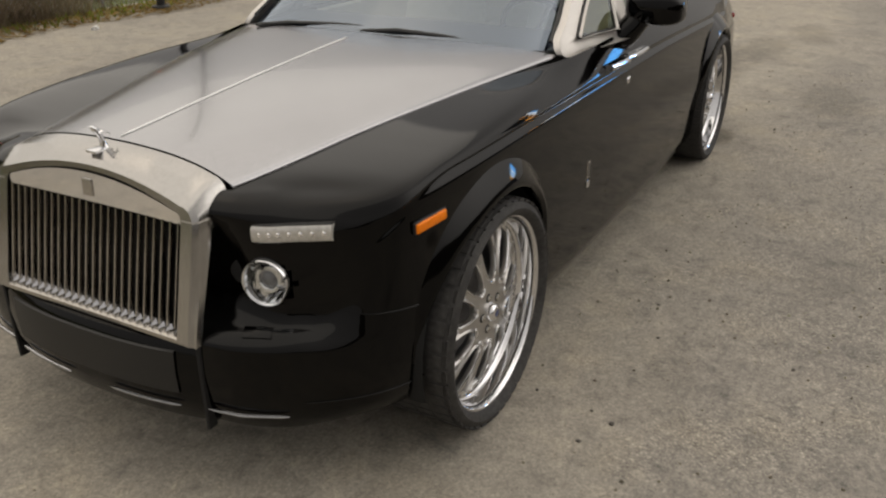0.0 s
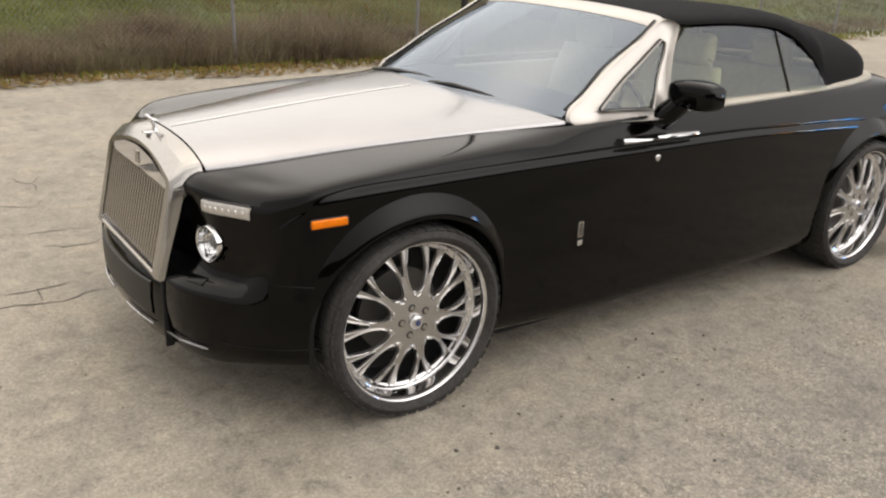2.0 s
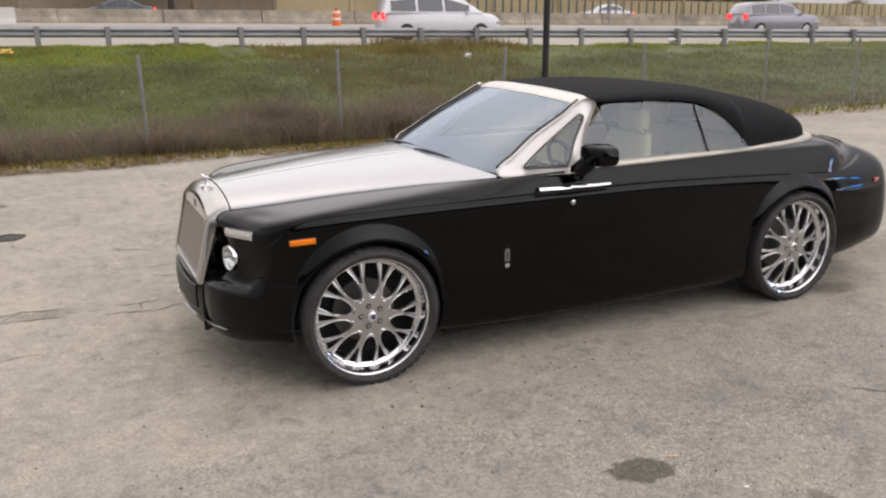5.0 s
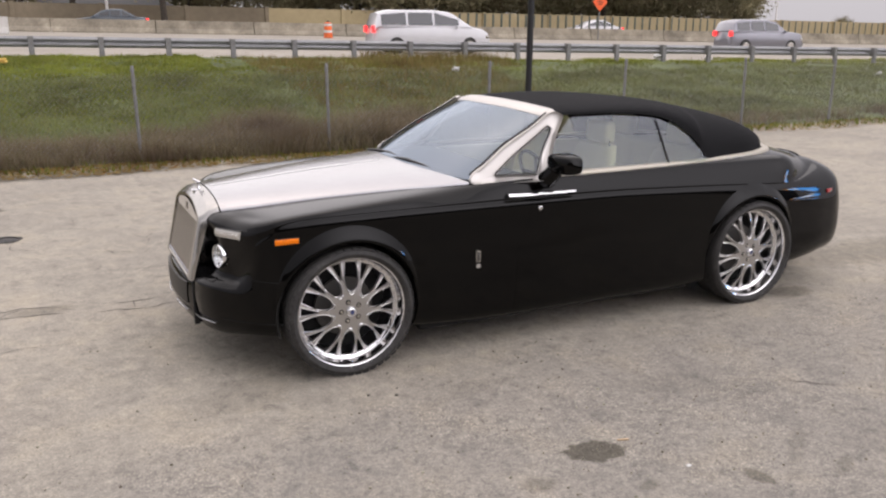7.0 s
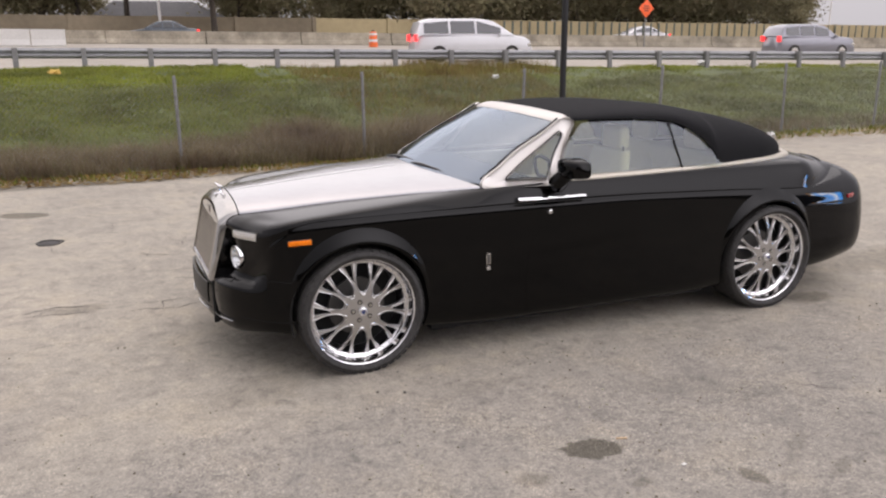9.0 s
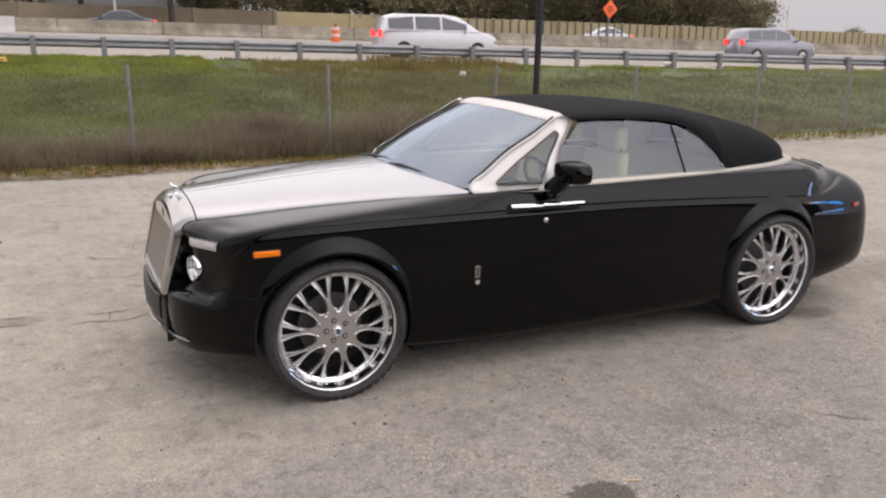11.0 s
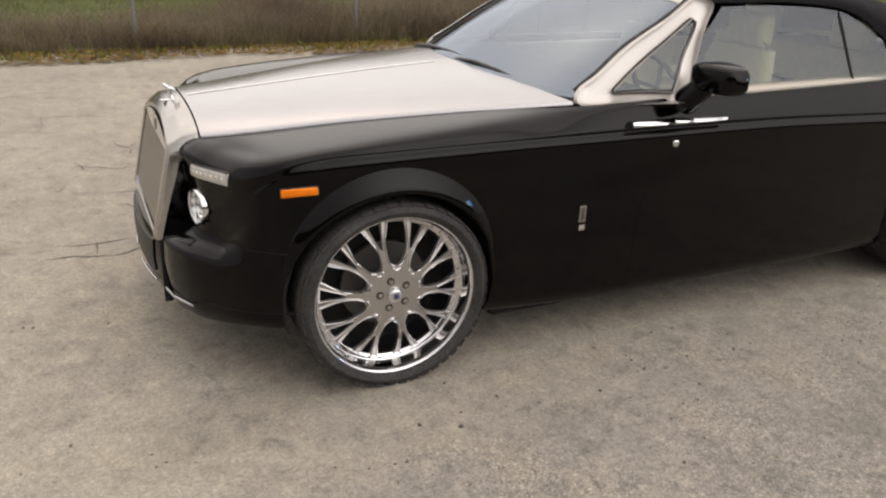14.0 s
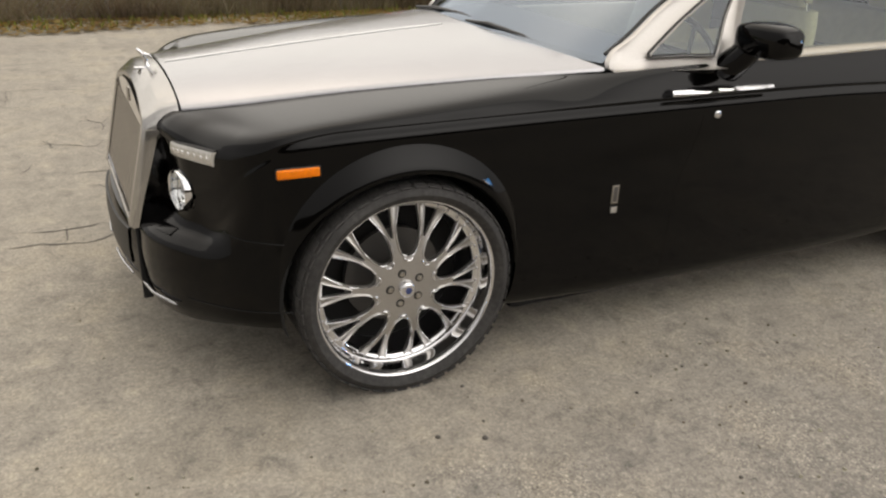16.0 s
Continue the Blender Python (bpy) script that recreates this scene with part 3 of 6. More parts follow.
for ax in (0.0, AXLE_R):
    for side in (-1, 1):
        bm = bmesh.new()
        prof = [(0.455, 0.0), (0.46, 0.02), (0.46, 0.3), (0.1, 0.32)]
        rows = []
        for i in range(33):
            a = radians(-15 + 210 * i / 32)
            rows.append([(ax + r * math.cos(a), side * (0.955 - h), WHEEL_R + r * math.sin(a)) for r, h in prof])
        grid(bm, rows)
        part("wheel_arch_liner", bm, DARK, CAR)

# bonnet
BORDER = [(-0.665, 0.452, 0.998), (-0.64, 0.462, 1.000), (-0.52, 0.492, 1.011), (-0.41, 0.517, 1.022), (-0.21, 0.56, 1.043), (0.0, 0.61, 1.063), (0.45, 0.715, 1.095), (0.9, 0.815, 1.119)]
SPINE = [(-0.67, 1.070), (-0.3, 1.104), (0.0, 1.130), (0.3, 1.153), (0.6, 1.172), (0.9, 1.188)]


def bonnet_z(x, y):
    yb, zb = curve(BORDER, x)
    zc = curve(SPINE, x)[0]
    k = min(1.0, abs(y) / yb)
    return zc - (zc - zb) * (0.55 * k**2 + 0.45 * k**5)


def bonnet_rear(y):
    return 0.69 + 0.21 * min(1.0, abs(y) / 0.815) ** 2.2


bm = bmesh.new()
rows = []
for i in range(61):
    t = i / 60
    row = []
    for j in range(-24, 25):
        k = j / 24
        x = -0.66
        for _ in range(4):
            y = k * curve(BORDER, x)[0]
            x = -0.655 + t * (bonnet_rear(y) - 0.004 + 0.655)
        y = k * curve(BORDER, x)[0]
        row.append((x, y * 0.994, bonnet_z(x, y) + 0.005))
    for sg in (0, 1):
        x, y, z = row[-1 if sg else 0]
        dn = [(x, y * 1.004, z - 0.004), (x, y * 1.006, z - 0.014)]
        row = row + dn if sg else dn[::-1] + row
    rows.append(row)
grid(bm, rows)
bonnet = part("bonnet", bm, SILVER, CAR, "long brushed silver bonnet")
bm = bmesh.new()
tube(bm, [(x, 0, bonnet_z(x, 0) + 0.007) for x in np.linspace(-0.635, 0.582, 30)], [0.002] + [0.0042] * 28 + [0.002], 10, 0.8)
part("bonnet_spine_strip", bm, mat("polished_strip", (0.74, 0.74, 0.73), 0.35, 0.5), bonnet, "polished centre strip")


# radiator grille
def grille_front(z):
    return -0.872 + (z - 0.59) * 0.235


def arch_outline(Y, zc, ztop, zbot, rc=0.05):
    half = [(Y, zbot + (zc - rc - zbot) * k / 8) for k in range(9)]
    for k in range(1, 6):
        a = radians(90 * k / 6)
        half.append((Y - rc + rc * math.cos(a), zc - rc + rc * math.sin(a)))
    y0 = Y - rc
    for k in range(0, 11):
        f = 1 - k / 10
        half.append((y0 * f, ztop - (ztop - zc) * f**2))
    return half + [(-y, z) for y, z in reversed(half[:-1])]


def shell_top(Y, drop, zbot):
    """Outline whose top follows the bonnet's leading edge."""
    half = [(Y, zbot + (0.945 - drop - zbot) * k / 8) for k in range(9)]
    for k in range(1, 6):
        a = radians(90 * k / 6)
        half.append((Y - 0.05 + 0.05 * math.cos(a), 0.945 - drop + (bonnet_z(-0.655, Y - 0.05) + 0.002 - 0.945) * math.sin(a)))
    for k in range(11):
        y = (Y - 0.05) * (1 - k / 10)
        half.append((y, bonnet_z(-0.655, y) + 0.002 - drop))
    return half + [(-y, z) for y, z in reversed(half[:-1])]


def side_x(z, lower, upper):
    # shallow return beside the bars, deep cap above the joint
    k = ease((z - 0.915) / 0.045)
    return (grille_front(z) + lower - 0.02 * ease((0.93 - z) / 0.34)) * (1 - k) + upper * k


ring_b = [(side_x(z, 0.052, -0.662), y, z) for y, z in shell_top(0.447, 0.0, 0.572)]
ring_m = [(side_x(z, 0.032, -0.725), y, z) for y, z in shell_top(0.443, 0.012, 0.568)]
ring_f = [(grille_front(z) + 0.012, y, z) for y, z in arch_outline(0.435, 0.982, 1.040, 0.570, 0.055)]
ring_o = [(grille_front(z), y, z) for y, z in arch_outline(0.421, 0.970, 1.028, 0.574, 0.05)]
ring_i = [(grille_front(z) + 0.001, y, z) for y, z in arch_outline(0.378, 0.955, 1.012, 0.578, 0.035)]
ring_r = [(grille_front(z) + 0.06, y, z) for y, z in arch_outline(0.376, 0.953, 1.010, 0.58, 0.035)]
bm = bmesh.new()
grid(bm, [ring_b, ring_m, ring_f, ring_o, ring_i, ring_r])
grille = part("grille_surround", bm, SURROUND, CAR, "upright brushed silver grille surround", angle=30)
bm = bmesh.new()
pts = arch_outline(0.374, 0.952, 1.009, 0.905, 0.03)
pts = [(y, z) for y, z in pts if z > 0.93]
low = [(y, 0.914 + 0.004 * (1 - (y / 0.374) ** 2)) for y, z in pts]
grid(bm, [[(-0.7865 + (z - 0.914) * 0.05, y, z) for y, z in pts], [(-0.7865 + (z - 0.914) * 0.05, y, z) for y, z in low], [(-0.768, y, z) for y, z in low]])
part("grille_top_plate", bm, CHROME, grille, "polished mirror plate above the bars")
bm = bmesh.new()
box(bm, (0, 0, 0), (0.006, 0.04, 0.052), 0.002)
b = part("grille_badge", bm, STEEL, grille, "small upright metal badge")
b.matrix_basis = pose(-0.786, 0, 0.963, 0, 3, 0)
bm = bmesh.new()
box(bm, (-0.755, 0, 0.77), (0.02, 0.74, 0.40))
part("grille_backing", bm, DARK, grille)
bm = bmesh.new()
rows = []
for k in range(9):
    z = 0.592 + (0.917 - 0.592) * k / 8
    x = grille_front(z)
    ring = [(x + 0.006, -0.0014), (x + 0.010, -0.0030), (x + 0.026, -0.0042), (x + 0.030, 0.0), (x + 0.026, 0.0042), (x + 0.010, 0.0030), (x + 0.006, 0.0014)]
    rows.append([(px, py, z) for px, py in ring])
vs = grid(bm, rows, False, True)
bar0 = part("grille_bar", bm, mat("grille_steel", (0.50, 0.48, 0.455), 0.10, 1.0, var=0.05, scale=80), grille)
NB = 24
for k in range(NB):
    y = -0.362 + 0.724 * k / (NB - 1)
    if k == 0:
        bar0.location = (0, y, 0)
    else:
        o = bar0.copy()
        scene.collection.objects.link(o)
        o.location = (0, y, 0)
# polished feet of the bars, pointed over the lip
bm = bmesh.new()
foot = [bm.verts.new(p) for p in ((-0.872, 0.0, 0.5965), (-0.845, -0.010, 0.598), (-0.845, 0.010, 0.598), (-0.862, 0.0, 0.612), (-0.845, -0.006, 0.616), (-0.845, 0.006, 0.616))]
for f in ((0, 1, 4, 3), (0, 3, 5, 2), (3, 4, 5), (0, 2, 1)):
    bm.faces.new([foot[i] for i in f])
foot0 = part("bar_foot", bm, CHROME, grille, smooth=False)
for k in range(NB):
    o = foot0 if k == 0 else foot0.copy()
    if k:
        scene.collection.objects.link(o)
    o.location = (0, -0.362 + 0.724 * k / (NB - 1), 0)
bm = bmesh.new()
rows = []
for k in range(25):
    y = -0.40 + 0.8 * k / 24
    rows.append([(-0.80, y, 0.594), (-0.862, y, 0.592), (-0.872, y, 0.585), (-0.872, y, 0.572), (-0.862, y, 0.565), (-0.80, y, 0.565)])
grid(bm, rows)
part("grille_sill", bm, STEEL, grille, "metal lip below the bars")

for side in (-1, 1):
    bm = bmesh.new()
    x0 = grille_front(0.930)
    tube(bm, [(x0 - 0.001, side * 0.382, 0.930), (x0 - 0.001, side * 0.421, 0.930), (x0 + 0.012, side * 0.4358, 0.931), (-0.735, side * 0.4435, 0.932)], 0.0018, 6)
    part("surround_joint", bm, STEEL, grille)

# bumper middle
bm = bmesh.new()
BUMP = [(0.07, 0.572), (0.015, 0.566), (0.0, 0.545), (-0.006, 0.47), (-0.002, 0.38), (0.008, 0.33), (0.035, 0.285), (0.12, 0.265)]
rows = []
for k in range(33):
    y = -0.432 + 0.864 * k / 32
    rows.append([(-0.903 + 0.055 * (abs(y) / 0.44) ** 2.5 + dx, y, z) for dx, z in BUMP])
grid(bm, rows)
thicken(bm, 0.02)
bumper = part("bumper", bm, PAINT, CAR, "black front bumper")
bm = bmesh.new()
rows = []
for k in range(25):
    y = -0.36 + 0.72 * k / 24
    rows.append([(-0.909 + 0.055 * (abs(y) / 0.44) ** 2.5 + dx, y, z) for dx, z in ((0.02, 0.548), (-0.002, 0.54), (-0.006, 0.47), (-0.003, 0.40), (0.02, 0.392))])
grid(bm, rows)
part("bumper_panel", bm, SATIN, bumper, "plain black panel on the bumper")
for side in (-1, 1):
    for y0, y1 in ((0.09, 0.36), (0.446, 0.685)):
        bm = bmesh.new()
        pts = []
        for k in range(12):
            y = y0 + (y1 - y0) * k / 11
            x = -0.905 + 0.055 * (y / 0.44) ** 2.5 if y < 0.44 else float(np.interp(y, [0.43, 0.56, 0.70], [-0.85, -0.826, -0.757]))
            pts.append((x - 0.006, side * y, 0.356))
        tube(bm, pts, [0.003] + [0.006] * 10 + [0.003], 8, 0.9)
        part("bumper_chrome_strip", bm, SILVER, bumper, "slim chrome strip")
    bm = bmesh.new()
    box(bm, (-0.84, side * 0.437, 0.425), (0.035, 0.014, 0.29), 0.004)
    part("bumper_joint", bm, DARK, bumper)
    # washer flap on the bumper ledge
    bm = bmesh.new()
    box(bm, (0, 0, 0), (0.04, 0.085, 0.004), 0.0015)
    w = part("washer_flap", bm, PAINT, bumper)
    p = shell_point(0.17, 5.3)
    along, rise = shell_point(0.20, 5.3) - shell_point(0.14, 5.3), shell_point(0.17, 5.6) - shell_point(0.17, 5.0)
    along.y, rise.y, p.y = -side * along.y, -side * rise.y, -side * p.y
    along.normalize()
    up_ = rise.cross(along).normalized()
    up_ = up_ if up_.z > 0 else -up_
    rise = along.cross(up_)
    w.matrix_basis = Matrix.Translation(p + up_ * 0.0008) @ Matrix((rise, along, up_)).transposed().to_4x4()


# black sides that run from the grille surround back to the nose
for side in (-1, 1):
    bm = bmesh.new()
    grid(bm, [[(side_x(z, 0.050, -0.660), side * 0.4465, z), (side_x(z, 0.090, -0.63), side * 0.441, z), (-0.56, side * 0.438, z)] for z in np.linspace(0.572, 0.955, 16)])
    thicken(bm, 0.004)
    part("nose_side", bm, PAINT, CAR)

# panel gaps between bumper and wing
def height_point(s, z):
    lo, hi = 1.0, 9.0
    for _ in range(24):
        v = (lo + hi) / 2
        lo, hi = (v, hi) if shell_point(s, v).z < z else (lo, v)
    return shell_point(s, v)


for side in (-1, 1):
    for s0, s1, z0, z1 in ((0.43, 0.70, 0.660, 0.632), (0.30, 0.72, 0.395, 0.372)):
        bm = bmesh.new()
        pts = [height_point(s0 + (s1 - s0) * k / 16, z0 + (z1 - z0) * k / 16) for k in range(17)]
        tube(bm, [(p.x, -side * p.y, p.z) for p in pts], [0.001] + [0.0026] * 15 + [0.001], 6)
        part("bumper_seam", bm, PAINT, bumper)

# lamps
def strip_point(s, z, side):
    """The point of the nose at height z, a little outside the skin."""
    lo, hi = 7.0, 12.5
    for _ in range(30):
        v = (lo + hi) / 2
        lo, hi = (v, hi) if shell_point(s, v).z < z else (lo, v)
    p = shell_point(s, v)
    n_ = plan_point(s)[1]
    return (p.x + 0.010 * n_[0], side * -(p.y + 0.010 * n_[1]), z)


for side in (-1, 1):
    lamp_at = strip_point(0.208, 0.750, side)
    m = pose(lamp_at[0] - 0.016, side * 0.590, 0.750, 0, 0, -side * 14) @ Matrix.Diagonal((0.70, 0.70, 0.72, 1))
    bm = bmesh.new()
    lathe(bm, [(0.096, -0.014), (0.092, -0.004), (0.086, 0.016), (0.074, 0.040), (0.058, 0.056), (0.036, 0.064)], 40, "x")
    lamp = part("headlamp", bm, REFLECTOR, CAR, "round projector headlamp with bright rim")
    lamp.matrix_basis = m
    bm = bmesh.new()
    lathe(bm, [(0.044, 0.064), (0.045, 0.030), (0.042, 0.024), (0.037, 0.030)], 32, "x")
    part("projector_ring", bm, CHROME, lamp)
    bm = bmesh.new()
    lathe(bm, [(0.0, 0.012), (0.016, 0.014), (0.028, 0.020), (0.036, 0.030), (0.040, 0.040)], 32, "x")
    part("projector_lens", bm, mat("projector_lens", (0.12, 0.12, 0.13), 0.06, 0.0, coat=1.0), lamp)
    bm = bmesh.new()
    lathe(bm, [(0.0, -0.022), (0.04, -0.020), (0.07, -0.016), (0.094, -0.011)], 32, "x")
    g = part("headlamp_glass", bm, CLEAR, lamp, out=(-1, 0, 0))
    g.visible_shadow = False
    bm = bmesh.new()
    lathe(bm, [(0.090, -0.006), (0.0945, -0.014), (0.099, -0.016), (0.1035, -0.010), (0.104, 0.03)], 40, "x")
    part("headlamp_rim", bm, CHROME, lamp)
    # daytime strip
    arc = [strip_point(0.172 + 0.252 * t, 0.898 + 0.008 * t, side) for t in np.linspace(0, 1, 11)]
    bm = bmesh.new()
    grid(bm, [[(x + dx, y, z + h) for dx, h in ((0.03, -0.030), (-0.007, -0.030), (-0.012, -0.026), (-0.012, 0.026), (-0.007, 0.030), (0.03, 0.030))] for x, y, z in arc])
    strip = part("indicator_strip", bm, SATIN, CAR, "long clear indicator strip above the headlamp")
    bm = bmesh.new()
    lens = [(x - 0.004, y, z) for x, y, z in arc]
    lens = [lens[0]] + lens + [lens[-1]]
    vs = grid(bm, [[(x + dx + (0.01 if i in (0, len(lens) - 1) else 0), y, z + h * (0.75 if i in (0, len(lens) - 1) else 1)) for dx, h in ((0.02, -0.025), (-0.010, -0.024), (-0.015, -0.017), (-0.016, 0.0), (-0.015, 0.017), (-0.010, 0.024), (0.02, 0.025))] for i, (x, y, z) in enumerate(lens)])
    part("strip_lens", bm, mat("strip_lens", (0.56, 0.545, 0.51), 0.15, var=0.15, scale=70, coat=0.8, metal=0.35), strip)
    for k in range(7):
        t = 0.1 + 0.8 * k / 6
        bm = bmesh.new()
        lathe(bm, [(0.0, -0.003), (0.006, -0.002), (0.010, 0.003)], 14, "x")
        o = part("strip_bulb", bm, REFLECTOR, strip)
        o.matrix_basis = Matrix.Translation(Vector(strip_point(0.172 + 0.252 * t, 0.898 + 0.008 * t, side)) + Vector((-0.018, 0, 0)))
    # side marker
    bm = bmesh.new()
    box(bm, (0, 0, 0), (0.142, 0.022, 0.033), 0.008, seg=3)
    o = part("side_marker", bm, AMBER, CAR, "amber side marker lamp")
    o.matrix_basis = pose(-0.380, side * 0.947, 0.889, 0, -2, side * 8)
    bm = bmesh.new()
    box(bm, (0, 0, 0), (0.150, 0.014, 0.041), 0.008, seg=3)
    o = part("side_marker_rim", bm, SATIN, CAR)
    o.matrix_basis = pose(-0.379, side * 0.945, 0.889, 0, -2, side * 8)
    # tail lamp and rear reflector
    bm = bmesh.new()
    box(bm, (0, 0, 0), (0.05, 0.14, 0.30), 0.02, seg=3)
    o = part("tail_lamp", bm, RED, CAR, "upright red tail lamp")
    o.matrix_basis = pose(4.592, side * 0.52, 0.80, 0, -8, side * 18)
    bm = bmesh.new()
    box(bm, (0, 0, 0), (0.10, 0.02, 0.035), 0.008, seg=3)
    o = part("rear_side_marker", bm, RED, CAR, "small red side marker")
    o.matrix_basis = pose(4.27, side * 0.876, 0.812, 0, 0, side * -20)

# windscreen
COWL = [(0.0, 0.70, 1.178), (0.35, 0.735, 1.168), (0.6, 0.80, 1.150), (0.72, 0.865, 1.138), (0.80, 0.945, 1.128)]
HEAD = [(0.0, 1.445, 1.560), (0.285, 1.467, 1.554), (0.52, 1.514, 1.536), (0.625, 1.556, 1.519), (0.665, 1.582, 1.502)]
bm = bmesh.new()
rows = []
for j in range(-20, 21):
    k = abs(j) / 20
    a, b = curve(COWL, 0.80 * k), curve(HEAD, 0.660 * k)
    ya, yb = math.copysign(0.80 * k, j), math.copysign(0.660 * k, j)
    row = []
    for i in range(15):
        t = i / 14
        bow = 0.035 * math.sin(math.pi * t) * (1 - 0.5 * k)
        row.append((a[0] + (b[0] - a[0]) * t - bow * 0.5, ya + (yb - ya) * t, a[1] + (b[1] - a[1]) * t + bow))
    rows.append(row)
grid(bm, rows)
g = part("windscreen", bm, SCREEN, CAR, "raked windscreen reflecting the pale sky", out=(-1, 0, 1))
g.visible_shadow = False
bm = bmesh.new()
rows = []
for j in range(-24, 25):
    k = abs(j) / 24
    yy = 0.682 * k
    h = curve(HEAD, min(0.665, yy))
    y = math.copysign(yy, j)
    ring = []
    for q in range(12):
        a = 2 * math.pi * q / 12
        ring.append((h[0] + 0.055 + 0.070 * math.cos(a), y, h[1] + 0.010 + 0.021 * math.sin(a) + 0.014 * math.cos(a)))
    rows.append(ring)
grid(bm, rows, False, True)
part("windscreen_header", bm, SATIN_SILVER, CAR, "silver header rail over the windscreen")


def frame_y(x, z):
    return -(0.825 + 0.265 * (x - 1.085) - 0.71 * (z - 1.168))


# pillar with the small triangular window
outer = [(0.912, 1.114), (1.10, 1.117), (1.385, 1.124), (1.428, 1.155), (1.50, 1.30), (1.585, 1.43), (1.652, 1.517), (1.618, 1.544), (1.562, 1.541), (1.412, 1.453), (1.20, 1.343), (1.03, 1.232), (0.926, 1.172)]
inner = [(1.095, 1.162), (1.20, 1.166), (1.335, 1.166), (1.362, 1.178), (1.44, 1.30), (1.522, 1.402), (1.547, 1.443), (1.537, 1.453), (1.518, 1.446), (1.388, 1.367), (1.24, 1.278), (1.105, 1.186), (1.085, 1.170)]


def loop_fine(l, n=6):
    pts = [(i, *l[i % len(l)]) for i in range(-2, len(l) + 3)]
    return [tuple(curve(pts, i / n)) for i in range(len(l) * n)]


of, inf_ = loop_fine(outer, 4), loop_fine(inner, 4)
for side in (-1, 1):
    bm = bmesh.new()
    mid = [((a[0] + b[0]) / 2, (a[1] + b[1]) / 2) for a, b in zip(of, inf_)]
    def lift(l, d):
        return [(x, side * -(frame_y(x, z) - d), z) for x, z in l]
    grid(bm, [lift(of, 0.035), lift(of, 0.006), lift([(a[0] * 0.9 + b[0] * 0.1, a[1] * 0.9 + b[1] * 0.1) for a, b in zip(of, inf_)], -0.0045), lift(mid, -0.006),
              lift([(a[0] * 0.15 + b[0] * 0.85, a[1] * 0.15 + b[1] * 0.85) for a, b in zip(of, inf_)], -0.0045), lift(inf_, 0.004), lift(inf_, 0.03)], False, True)
    pillar = part("windscreen_pillar", bm, SATIN_SILVER, CAR, "silver pillar framing a triangular vent window", angle=50)
    bm = bmesh.new()
    bm.faces.new([bm.verts.new((x, side * -(frame_y(x, z) - 0.016), z)) for x, z in inf_])
    g = part("vent_window", bm, GLASS, pillar, out=(0, side, 0.2))
    g.visible_shadow = False
    bm = bmesh.new()
    tube(bm, [(x, side * -(frame_y(x, z) - 0.010), z) for x, z in inf_ + inf_[:1]], 0.007, 8, caps=False)
    part("vent_window_seal", bm, SATIN, pillar)
    bm = bmesh.new()
    edge = [(0, 0.915, 1.166), (1, 1.03, 1.234), (2, 1.20, 1.345), (3, 1.412, 1.453), (4, 1.557, 1.538)]
    tube(bm, [(x, side * -(frame_y(x, z) + 0.004), z + 0.002) for x, z in (curve(edge, k / 6) for k in range(25))], 0.0075, 8)
    part("windscreen_seal", bm, SATIN, pillar, "black rubber edge of the windscreen")

for side in (-1, 1):
    bm = bmesh.new()
    tube(bm, [(x, side * -(frame_y(x, z) - 0.002), z) for x, z in ((0.906, 1.108), (0.911, 1.125), (0.918, 1.150), (0.923, 1.170))], 0.0028, 6)
    part("bonnet_joint", bm, DARK, CAR)

# side glass
TOPLINE = [(1.40, 1.15), (1.66, 1.505), (1.85, 1.510), (2.10, 1.507), (2.35, 1.490), (2.50, 1.468), (2.62, 1.425), (2.73, 1.350), (2.82, 1.265), (2.90, 1.165)]


def glass_y(z):
    return 0.868 - 0.35 * (z - 1.15)


def split_x(z):
    return 2.535 - 0.21 * (z - 1.143)


for side in (-1, 1):
    for name, x0, x1 in (("side_window", 1.42, None), ("quarter_window", None, 2.905)):
        bm = bmesh.new()
        rows = []
        for i in range(25):
            t = i / 24
            row = []
            for k in range(13):
                u = k / 12
                xa = 1.42 if x0 else split_x(1.15)
                xb = split_x(1.15) if x0 else 2.905
                x = xa + (xb - xa) * t
                for _ in range(3):
                    zt = float(np.interp(x, [p[0] for p in TOPLINE], [p[1] for p in TOPLINE]))
                    z = 1.15 + (zt - 1.15) * u
                    lo = 1.375 + (0.235 * (z - 1.15) / 0.355 if x0 else 0)
                    if x0:
                        x = lo + (split_x(z) - 0.006 - lo) * t
                    else:
                        x = split_x(z) + 0.006 + (xb - split_x(z)) * t
                row.append((x, side * glass_y(z), z))
            rows.append(row)
        grid(bm, rows)
        g = part(name, bm, GLASS, CAR, "clear side window with a cream interior behind", out=(0, side, 0.2))
        g.visible_shadow = False
    bm = bmesh.new()
    tube(bm, [(split_x(z), side * (glass_y(z) + 0.002), z) for z in np.linspace(1.15, 1.47, 6)], 0.009, 8, 0.6)
    part("window_divider", bm, SATIN, CAR)

# belt trim in silver, round the tail of the roof
bm = bmesh.new()
rows = []
BELT = [(1.385, -0.905), (1.8, -0.905), (2.5, -0.877), (3.0, -0.84), (3.32, -0.802), (3.6, -0.742), (3.81, -0.612), (3.93, -0.452), (4.0, -0.332), (4.04, -0.222), (4.06, -0.11), (4.065, 0.0)]
BKEYS = [(i, *p) for i, p in enumerate(BELT)]
